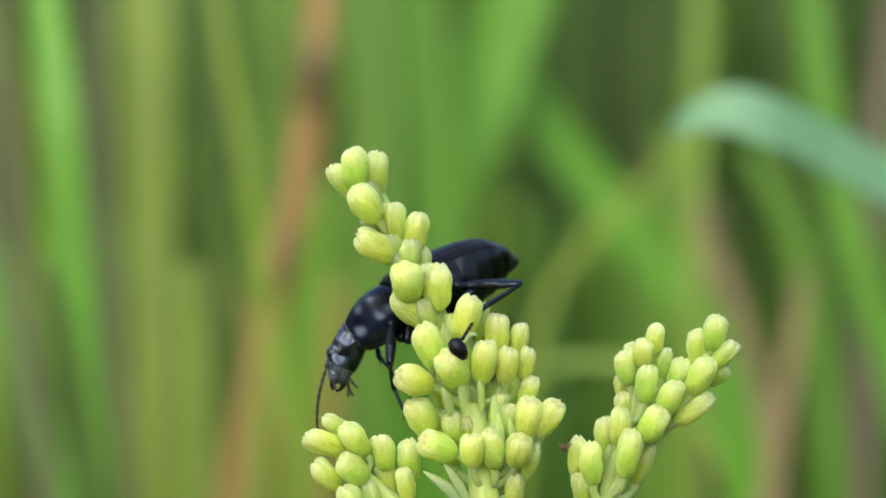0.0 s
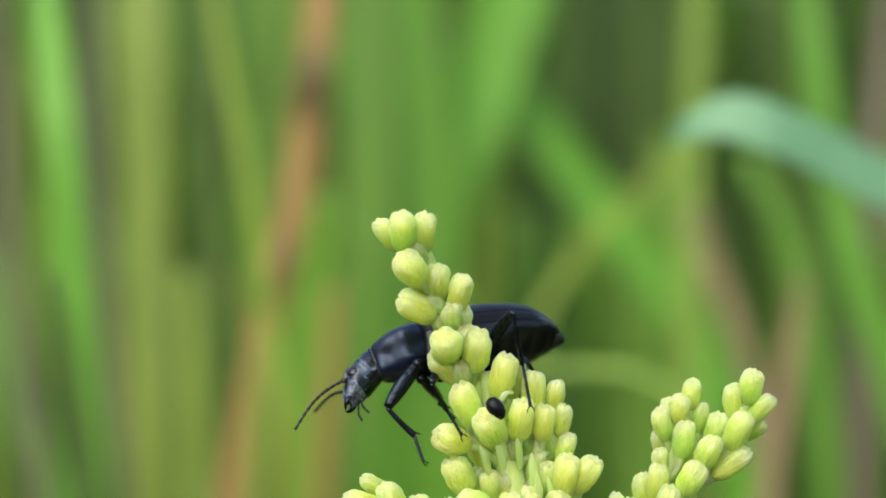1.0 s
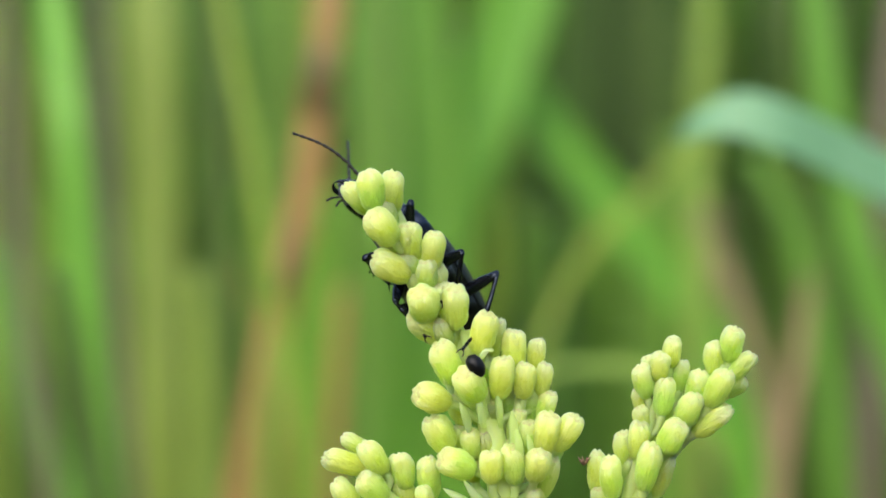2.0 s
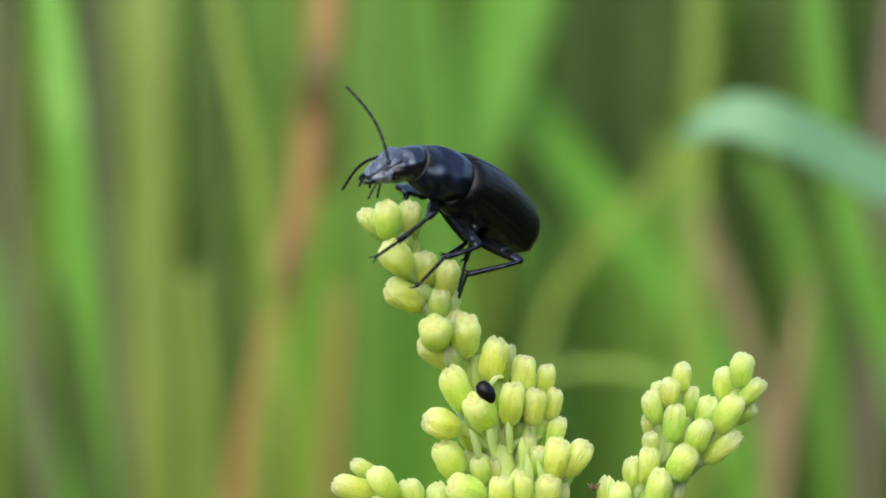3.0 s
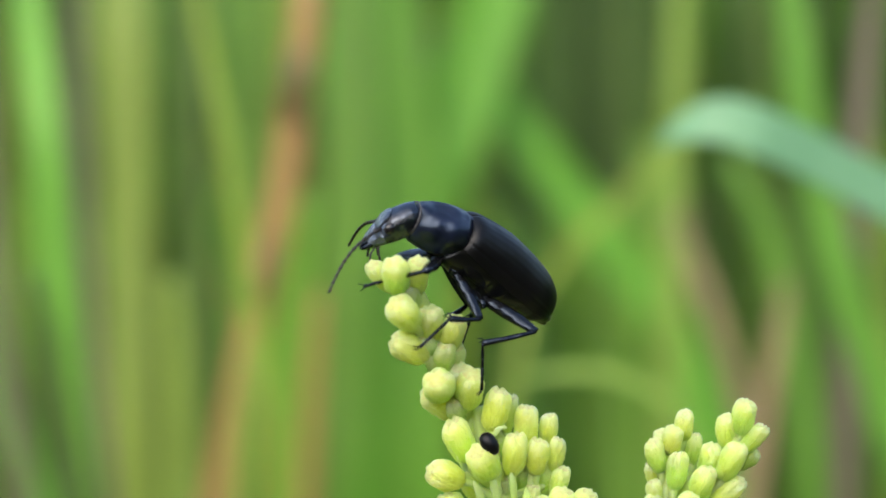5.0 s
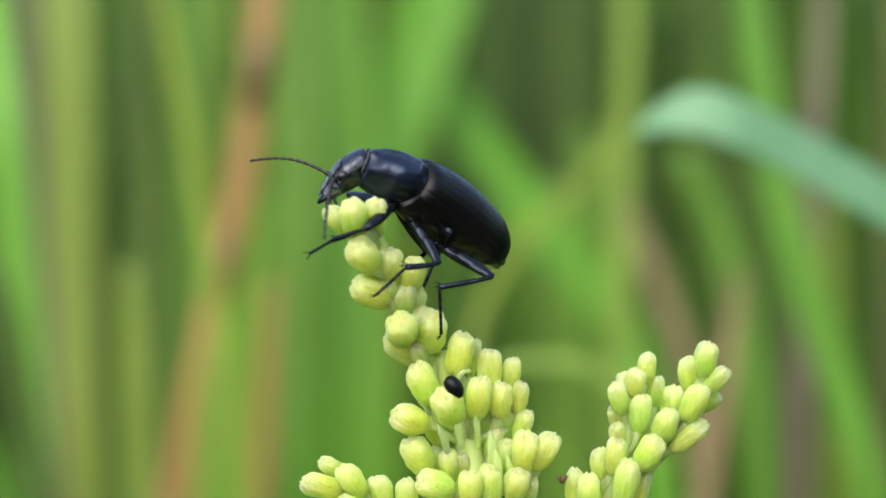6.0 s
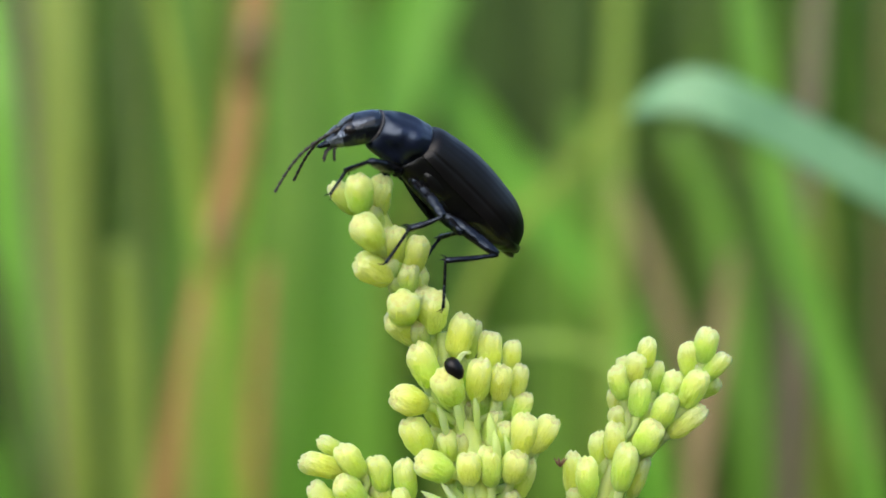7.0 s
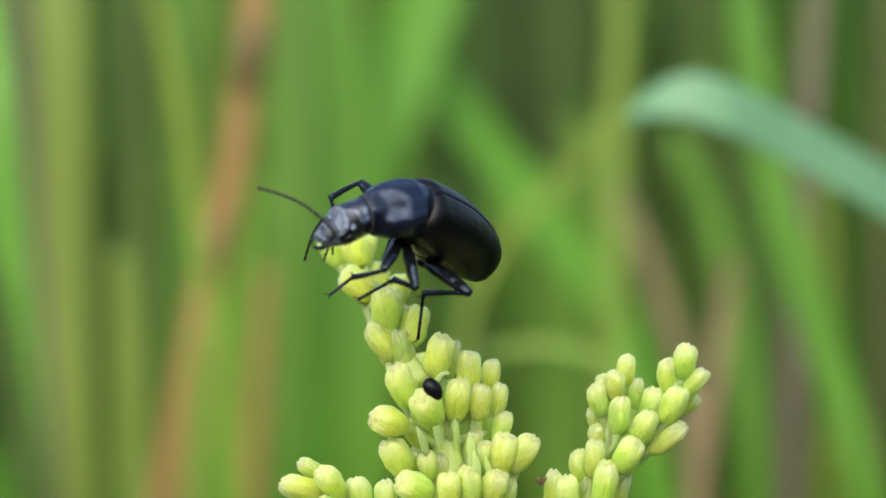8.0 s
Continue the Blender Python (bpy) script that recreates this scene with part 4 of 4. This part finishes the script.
# time, (joint, tail, neck, mouth), (depth of the joint in mm, way of body / shield / head: + ahead to the viewer, roll to the viewer)
BODY = keyed([
    (0.0, ((690, 546), (902, 462), (612, 606), (567, 702)), (3.4, .9, .3, .3, -48)),
    (0.3, ((744, 615), (992, 538), (675, 668), (628, 748)), (3.4, .7, .3, .3, -46)),
    (0.5, ((678, 624), (938, 578), (606, 665), (575, 750)), (3.4, .6, .5, .5, -45)),
    (0.7, ((640, 614), (893, 560), (573, 650), (547, 718)), (3.4, .7, 1, 1, -44)),
    (1.0, ((740, 619), (982, 602), (662, 648), (614, 706)), (3.4, .7, .5, .5, -45)),
    (1.2, ((692, 530), (932, 574), (634, 514), (574, 502)), (3.6, .7, .6, .9, -55)),
    (1.4, ((800, 515), (1022, 632), (745, 490), (704, 450)), (4.2, .3, .3, .3, -55)),
    (1.5, ((754, 558), (892, 634), (700, 520), (656, 474)), (4.4, .6, .4, .3, -78)),
    (1.6, ((745, 535), (822, 680), (698, 482), (650, 438)), (4.4, .7, .4, .3, -88)),
    (1.7, ((735, 490), (800, 650), (690, 440), (642, 395)), (4.4, .7, .4, .3, -88)),
    (2.2, ((725, 395), (830, 540), (670, 340), (612, 310)), (3.8, .4, .4, .3, -45)),
    (2.8, ((715, 262), (874, 390), (640, 230), (545, 238)), (.2, 1, 1, 1, 5)),
    (3.0, ((800, 318), (938, 425), (738, 290), (650, 308)), (.2, 1, 1, 1, 8)),
    (3.5, ((850, 330), (1010, 462), (785, 305), (705, 360)), (.2, 1, 1, 1, 4)),
    (4.0, ((742, 357), (932, 488), (656, 330), (556, 374)), (.2, 1, 1, 1, 14)),
    (5.5, ((808, 378), (970, 526), (738, 348), (645, 385)), (.2, 1, 1, 1, 0)),
    (6.0, ((722, 324), (895, 458), (642, 292), (555, 346)), (.2, 1, 1, 1, 3)),
    (6.5, ((702, 276), (891, 450), (628, 240), (540, 262)), (.2, 1, 1, 1, 0)),
    (7.0, ((732, 260), (916, 438), (660, 226), (566, 246)), (.2, 1, 1, 1, -2)),
    (7.5, ((738, 213), (902, 397), (671, 179), (597, 202)), (.2, 1, 1, 1, 0)),
    (7.7, ((705, 250), (874, 382), (640, 225), (550, 270)), (-.8, 1, 1, 1, 8)),
    (7.8, ((708, 318), (864, 434), (634, 324), (556, 388)), (-1.8, 1, 1, 1, 16)),
    (8.0, ((724, 367), (866, 470), (644, 380), (550, 426)), (-3.4, 1, 1, 1, 28)),
])
# time, (knee, ankle, claw), (depth of ankle and claw in mm)
FEET = {
    (1, 1): [
        (0.0, ((690, 632), (697, 690), (727, 757)), (1, 0)), (0.3, ((748, 730), (795, 768), (828, 822)), (1, -1)), (0.5, ((678, 760), (736, 795), (761, 848)), (1, -1)),
        (0.7, ((670, 695), (705, 715), (725, 725)), (1, 1)), (1.0, ((684, 745), (733, 773), (752, 831)), (1, 0)), (1.2, ((640, 590), (612, 618), (638, 655)), (1, 0)), (1.4, ((735, 505), (706, 518), (722, 528)), (1, 1)),
        (1.5, ((742, 450), (748, 470), (765, 485)), (3, 1)), (1.6, ((775, 402), (766, 425), (748, 432)), (3, 1)), (1.7, ((768, 358), (765, 395), (745, 410)), (3, 1)), (2.2, ((700, 330), (690, 350), (680, 370)), (2, 0)),
        (2.8, ((662, 318), (615, 360), (590, 400)), (-2, -2)), (3.0, ((755, 390), (708, 428), (682, 446)), (-3, -3.2)), (3.5, ((826, 402), (778, 452), (750, 470)), (-3, -3.2)),
        (4.0, ((684, 455), (664, 484), (652, 500)), (-3.6, -3.6)), (5.5, ((770, 430), (690, 438), (637, 447)), (-2, -2.4)), (6.0, ((660, 400), (590, 425), (557, 445)), (-2, -2.6)),
        (6.5, ((640, 300), (605, 312), (578, 348)), (-1.6, -1.5)), (7.0, ((660, 290), (612, 305), (592, 335)), (-1.6, -1.5)), (7.5, ((655, 248), (606, 264), (586, 294)), (-1.6, -1.5)),
        (8.0, ((685, 470), (622, 488), (580, 522)), (-3.4, -3.0)),
    ],
    (1, 2): [
        (0.0, ((720, 580), (745, 610), (760, 650)), (2, 1)), (0.3, ((785, 675), (820, 700), (855, 712)), (-1, -2.2)), (0.5, ((735, 690), (752, 725), (770, 750)), (1, 0)),
        (0.7, ((700, 655), (716, 688), (728, 705)), (1, 0)), (1.0, ((765, 690), (790, 725), (803, 745)), (0, -1)), (1.2, ((685, 608), (712, 672), (722, 690)), (1, 0)), (1.4, ((785, 600), (800, 650), (812, 692)), (1, 0)), (1.5, ((850, 505), (868, 580), (866, 612)), (2, 0)), (1.6, ((868, 485), (868, 555), (856, 590)), (2, 0)),
        (1.7, ((860, 465), (855, 540), (843, 572)), (2, 0)), (2.2, ((790, 420), (780, 470), (750, 490)), (0, -1)), (2.8, ((770, 375), (715, 395), (680, 450)), (-2.4, -2)),
        (3.0, ((835, 440), (787, 455), (742, 503)), (-2.4, -2)), (3.5, ((910, 465), (860, 478), (812, 527)), (-2.4, -2)), (4.0, ((776, 490), (745, 500), (712, 548)), (-2.4, -2)),
        (5.5, ((840, 520), (795, 525), (747, 567)), (-2.4, -2)), (6.0, ((765, 465), (715, 472), (672, 513)), (-2.4, -2)), (6.5, ((742, 410), (705, 430), (668, 485)), (-2.4, -2)),
        (7.0, ((770, 390), (720, 405), (682, 462)), (-2.4, -2)), (7.5, ((765, 350), (715, 362), (676, 418)), (-2.4, -2)), (8.0, ((735, 498), (692, 492), (640, 523)), (-3.0, -2.2)),
    ],
    (1, 3): [
        (0.0, ((912, 508), (850, 548), (835, 572)), (0, -1)), (0.3, ((888, 515), (938, 598), (968, 692)), (0, -2)), (0.5, ((820, 540), (872, 625), (900, 718)), (0, -2)),
        (0.7, ((795, 510), (835, 600), (862, 688)), (0, -2)), (1.0, ((905, 545), (925, 645), (940, 735)), (0, -2)), (1.2, ((877, 485), (855, 590), (862, 655)), (0, -2)), (1.4, ((995, 510), (972, 590), (960, 668)), (1, -1)), (1.5, ((930, 540), (915, 620), (925, 672)), (1, 0)), (1.6, ((925, 540), (915, 630), (930, 660)), (1, 0)),
        (1.7, ((905, 518), (893, 610), (908, 638)), (1, 0)), (2.2, ((860, 480), (830, 540), (800, 560)), (0, -1)), (2.8, ((860, 408), (765, 430), (745, 505)), (-2.2, -1.6)),
        (3.0, ((920, 465), (825, 485), (803, 555)), (-1.6, .8)), (3.5, ((995, 490), (895, 505), (872, 585)), (-1.6, .8)), (4.0, ((870, 525), (812, 545), (822, 627)), (-2.2, -1.6)),
        (5.5, ((935, 550), (848, 568), (843, 652)), (-2.2, -1.6)), (6.0, ((848, 490), (773, 507), (778, 588)), (-2.2, -1.6)), (6.5, ((835, 457), (768, 478), (770, 570)), (-2.2, -1.6)),
        (7.0, ((858, 443), (783, 460), (781, 550)), (-2.2, -1.6)), (7.5, ((852, 400), (778, 416), (776, 506)), (-2.2, -1.6)), (8.0, ((822, 517), (745, 517), (738, 593)), (-2.4, -1.6)),
    ],
    (-1, 1): [
        (0.0, ((650, 610), (668, 640), (700, 665)), (4, 2)), (0.5, ((700, 680), (730, 700), (750, 720)), (3, 2)), (1.0, ((760, 690), (780, 720), (800, 740)), (3, 2)), (1.3, ((700, 620), (720, 650), (735, 670)), (3, 2)), (1.5, ((680, 595), (692, 665), (663, 738)), (2, 1)), (1.6, ((690, 515), (718, 568), (740, 590)), (2, 1)), (1.7, ((680, 490), (700, 540), (722, 562)), (2, 1)),
        (2.2, ((640, 400), (640, 430), (660, 450)), (2, 1)), (2.8, ((605, 245), (600, 300), (597, 345)), (-.5, -.8)), (3.0, ((715, 330), (720, 345), (722, 365)), (1.5, 1.5)), (3.5, ((800, 380), (795, 395), (780, 410)), (1.5, 1.2)), (5.5, ((735, 400), (720, 425), (700, 440)), (1.5, 1.2)),
        (7.0, ((690, 300), (672, 325), (645, 340)), (1.5, 1.2)), (7.7, ((690, 280), (670, 300), (645, 310)), (1.5, 1.2)), (8.0, ((612, 318), (585, 352), (600, 400)), (-1, -1)),
    ],
    (-1, 2): [
        (0.0, ((735, 500), (760, 540), (790, 570)), (5, 3)), (1.0, ((790, 560), (800, 620), (820, 640)), (5, 3)), (1.5, ((670, 560), (740, 600), (770, 635)), (2, 1)), (1.6, ((715, 615), (765, 633), (800, 655)), (1, -1)), (1.7, ((712, 590), (760, 630), (785, 650)), (1, -1)), (2.2, ((690, 480), (720, 520), (730, 540)), (2, 0)),
        (2.8, ((770, 375), (717, 395), (690, 446)), (1, .5)), (3.0, ((835, 440), (789, 455), (750, 497)), (1, .5)), (3.5, ((910, 465), (862, 478), (820, 521)), (1, .5)), (4.0, ((776, 490), (747, 500), (720, 540)), (1, .5)),
        (5.5, ((840, 520), (797, 525), (755, 560)), (1, .5)), (6.0, ((765, 465), (717, 472), (680, 506)), (1, .5)), (6.5, ((742, 410), (707, 430), (676, 478)), (1, .5)), (7.0, ((770, 390), (722, 405), (690, 455)), (1, .5)),
        (7.5, ((765, 350), (717, 362), (684, 411)), (1, .5)), (8.0, ((664, 305), (700, 400), (680, 450)), (2, 1)),
    ],
    (-1, 3): [
        (0.0, ((860, 520), (850, 560), (850, 600)), (4, 2)), (0.3, ((960, 560), (985, 640), (1002, 690)), (4, 2)), (0.5, ((890, 600), (915, 660), (930, 715)), (4, 2)), (1.0, ((950, 640), (960, 690), (965, 725)), (4, 2)),
        (1.4, ((940, 590), (920, 580), (905, 600)), (3, 0)), (1.5, ((790, 640), (780, 665), (775, 690)), (3, 1)), (1.6, ((745, 650), (752, 665), (805, 668)), (2, -1)), (1.7, ((725, 640), (750, 650), (780, 662)), (2, -1)), (2.2, ((780, 540), (780, 570), (790, 590)), (2, 0)), (2.8, ((800, 380), (765, 430), (760, 460)), (2, 1)), (3.0, ((850, 440), (825, 460), (806, 540)), (2, 1)), (4.0, ((800, 480), (790, 500), (785, 520)), (2, 1)),
        (5.5, ((850, 480), (835, 520), (820, 560)), (2, 1)), (6.5, ((790, 410), (762, 440), (748, 460)), (1.5, 1)), (7.0, ((805, 390), (780, 420), (760, 448)), (1.5, 1)), (8.0, ((745, 440), (735, 450), (742, 410)), (4, 4)),
    ],
}
FEET = {k: keyed(v) for k, v in FEET.items()}
# time, (tip,), (way: + to the viewer)
FEELERS = {
    1: keyed([(0.0, ((560, 800),), (.3,)), (0.3, ((598, 825),), (.3,)), (0.5, ((533, 830),), (.3,)), (0.7, ((505, 795),), (.4,)), (1.0, ((530, 752),), (.3,)), (1.2, ((432, 430),), (.3,)), (1.4, ((668, 525),), (.3,)), (1.5, ((632, 428),), (.3,)), (1.7, ((580, 292),), (-.3,)),
              (2.2, ((530, 230),), (.3,)), (2.8, ((500, 105),), (.3,)), (3.0, ((618, 165),), (.5,)), (3.2, ((500, 246),), (.3,)), (3.5, ((618, 438),), (.6,)), (4.0, ((476, 500),), (.4,)), (5.3, ((610, 506),), (.5,)), (5.5, ((542, 410),), (.4,)),
              (6.0, ((575, 425),), (1,)), (6.2, ((324, 272),), (.3,)), (6.5, ((396, 272),), (.2,)), (7.0, ((475, 358),), (.3,)), (7.2, ((480, 228),), (.3,)), (7.5, ((502, 150),), (.4,)), (7.7, ((520, 320),), (.4,)), (7.8, ((412, 376),), (.4,)), (8.0, ((438, 322),), (.3,))]),
    -1: keyed([(0.0, ((605, 720),), (-1,)), (0.3, ((640, 770),), (-1,)), (0.5, ((560, 830),), (-1,)), (0.7, ((690, 780),), (-1,)), (1.0, ((545, 745),), (-.6,)), (1.5, ((715, 468),), (-1,)), (1.6, ((805, 370),), (-.6,)), (1.7, ((742, 305),), (-.6,)), (2.2, ((560, 210),), (-1,)), (2.8, ((520, 150),), (-.6,)), (3.0, ((605, 335),), (-.6,)),
               (3.5, ((617, 305),), (-.3,)), (4.0, ((600, 298),), (-1,)), (5.5, ((597, 425),), (-.6,)), (6.0, ((445, 285),), (-.3,)), (6.2, ((482, 186),), (-.5,)), (6.5, ((555, 122),), (-.6,)), (7.0, ((520, 320),), (-.6,)), (7.5, ((515, 166),), (-.6,)), (8.0, ((540, 460),), (-.6,))]),
}


def aimed(dx, dz, length, way):
    """Unit direction whose flat part is (dx, dz) and whose depth fills the length; way scales and signs the depth."""
    flat = math.hypot(dx, dz)
    deep = math.sqrt(max(0, length * length - flat * flat)) * way
    return Vector((dx, -deep, dz)).normalized()


def frame_of(ahead, up, origin):
    left = up.cross(ahead).normalized()
    up = ahead.cross(left).normalized()
    m = Matrix((ahead, left, up)).transposed().to_4x4()
    m.translation = origin
    return m


def bone(a, b, up, origin=None):
    """The frame of a limb from a to b."""
    d = (b - a).normalized()
    if abs(d.dot(up)) > .98:
        up = d.orthogonal()
    return frame_of(d, up, a)


def body_at(t):
    v = curve_at(BODY, t)
    j = Vector((v[0], (v[8] + curve_at(NEARER, t)[0]) * MM, v[1]))
    ahead = aimed(v[0] - v[2], v[1] - v[3], E_LEN * MM, v[9])
    side = Vector((0, -1, 0))
    up = ahead.cross((side - ahead * side.dot(ahead)).normalized())
    if up.z < 0:
        up = -up
    up = Matrix.Rotation(radians(-v[12]), 3, ahead) @ up
    body = frame_of(ahead, up, j)
    a2 = aimed(v[4] - v[0], v[5] - v[1], P_LEN * MM, v[10])
    shield = frame_of(a2, body.to_3x3() @ Vector((0, 0, 1)), j)
    neck = j + a2 * P_LEN * MM
    a3 = aimed(v[6] - v[4], v[7] - v[5], H_LEN * MM, v[11])
    hd = frame_of(a3, shield.to_3x3() @ Vector((0, 0, 1)), neck)
    return body, shield, hd


def leg_at(t, side, k, body, shield, last=None):
    v = curve_at(FEET[side, k], t)
    f, tb, ts = (q * MM for q in LEG[k])
    h = Vector(HIP[k]) * MM
    h.y *= side
    hip = (shield if k == 1 else body) @ h
    out = (body.to_3x3() @ Vector((0, side, 0)))
    near = curve_at(NEARER, t)[0] * (1 if k < 3 else .5)
    depth = [(v[6] + near) * MM, (v[7] + near) * MM]
    ankle, claw = Vector((v[2], depth[0], v[3])), Vector((v[4], depth[1], v[5]))
    d = ankle - hip
    reach = min(max(d.length, abs(f - tb) * 1.05), (f + tb) * .995)
    d.normalize()
    ankle = hip + d * reach
    x = (f * f - tb * tb + reach * reach) / (2 * reach)
    y = math.sqrt(max(0, f * f - x * x))
    side_a = d.orthogonal().normalized()
    side_b = d.cross(side_a)
    best = None
    for q in range(90):
        pole = side_a * math.cos(q * math.pi / 45) + side_b * math.sin(q * math.pi / 45)
        knee = hip + d * x + pole * y
        cost = (knee.x - v[0]) ** 2 + (knee.z - v[1]) ** 2 - .6e-4 * (knee - hip).dot(out)
        if last is not None:
            cost += 0.06 * (knee - last).length_squared
        if best is None or cost < best[0]:
            best = (cost, knee, pole)
    knee, pole = best[1], best[2]
    claw = ankle + (claw - ankle).normalized() * ts
    up = pole
    return bone(hip, knee, up), bone(knee, ankle, up), bone(ankle, claw, up), knee


def feeler_at(t, side, hd):
    v = curve_at(FEELERS[side], t)
    base = hd @ (Vector((2.05, side * .8, 0.3)) * MM)
    d = aimed(v[0] - base.x, v[1] - base.z, 5.7 * MM, max(-1, min(1, v[2] * 3)))
    return bone(base, base + d, Vector((0, 0, 1)))


def motions():
    times = [round(.1 * k, 1) for k in range(81)]
    sway = {t: plant_pose(t) for t in times}
    walk(goldenrod, [(t, sway[t]) for t in times])
    walk(mite, [(t, sway[t] @ MITE) for t in times])
    pivot = plan(780, 596, .4)
    walk(spike, [(t, Matrix.Translation(pivot) @ Matrix.Rotation(radians(-curve_at(SWAY, t)[3]), 4, "Y") @ Matrix.Rotation(radians(curve_at(NOD, t)[0]), 4, "X") @ Matrix.Translation(-pivot)) for t in times])
    bodies = {t: body_at(t) for t in times}
    walk(beetle, [(t, sway[t] @ bodies[t][0]) for t in times])
    walk(pronotum, [(t, bodies[t][0].inverted() @ bodies[t][1]) for t in times])
    walk(head, [(t, bodies[t][0].inverted() @ bodies[t][2]) for t in times])
    for (side, k), (leg, tibia, tarsus) in LEGS.items():
        got, last = {}, None
        for t in times:
            got[t] = leg_at(t, side, k, bodies[t][0], bodies[t][1], last)
            last = got[t][3]
        walk(leg, [(t, bodies[t][0].inverted() @ got[t][0]) for t in times])
        walk(tibia, [(t, got[t][0].inverted() @ got[t][1]) for t in times])
        walk(tarsus, [(t, got[t][0].inverted() @ got[t][2]) for t in times])
    for side, ob in zip((1, -1), antennae):
        walk(ob, [(t, bodies[t][0].inverted() @ feeler_at(t, side, bodies[t][2])) for t in times])


motions()
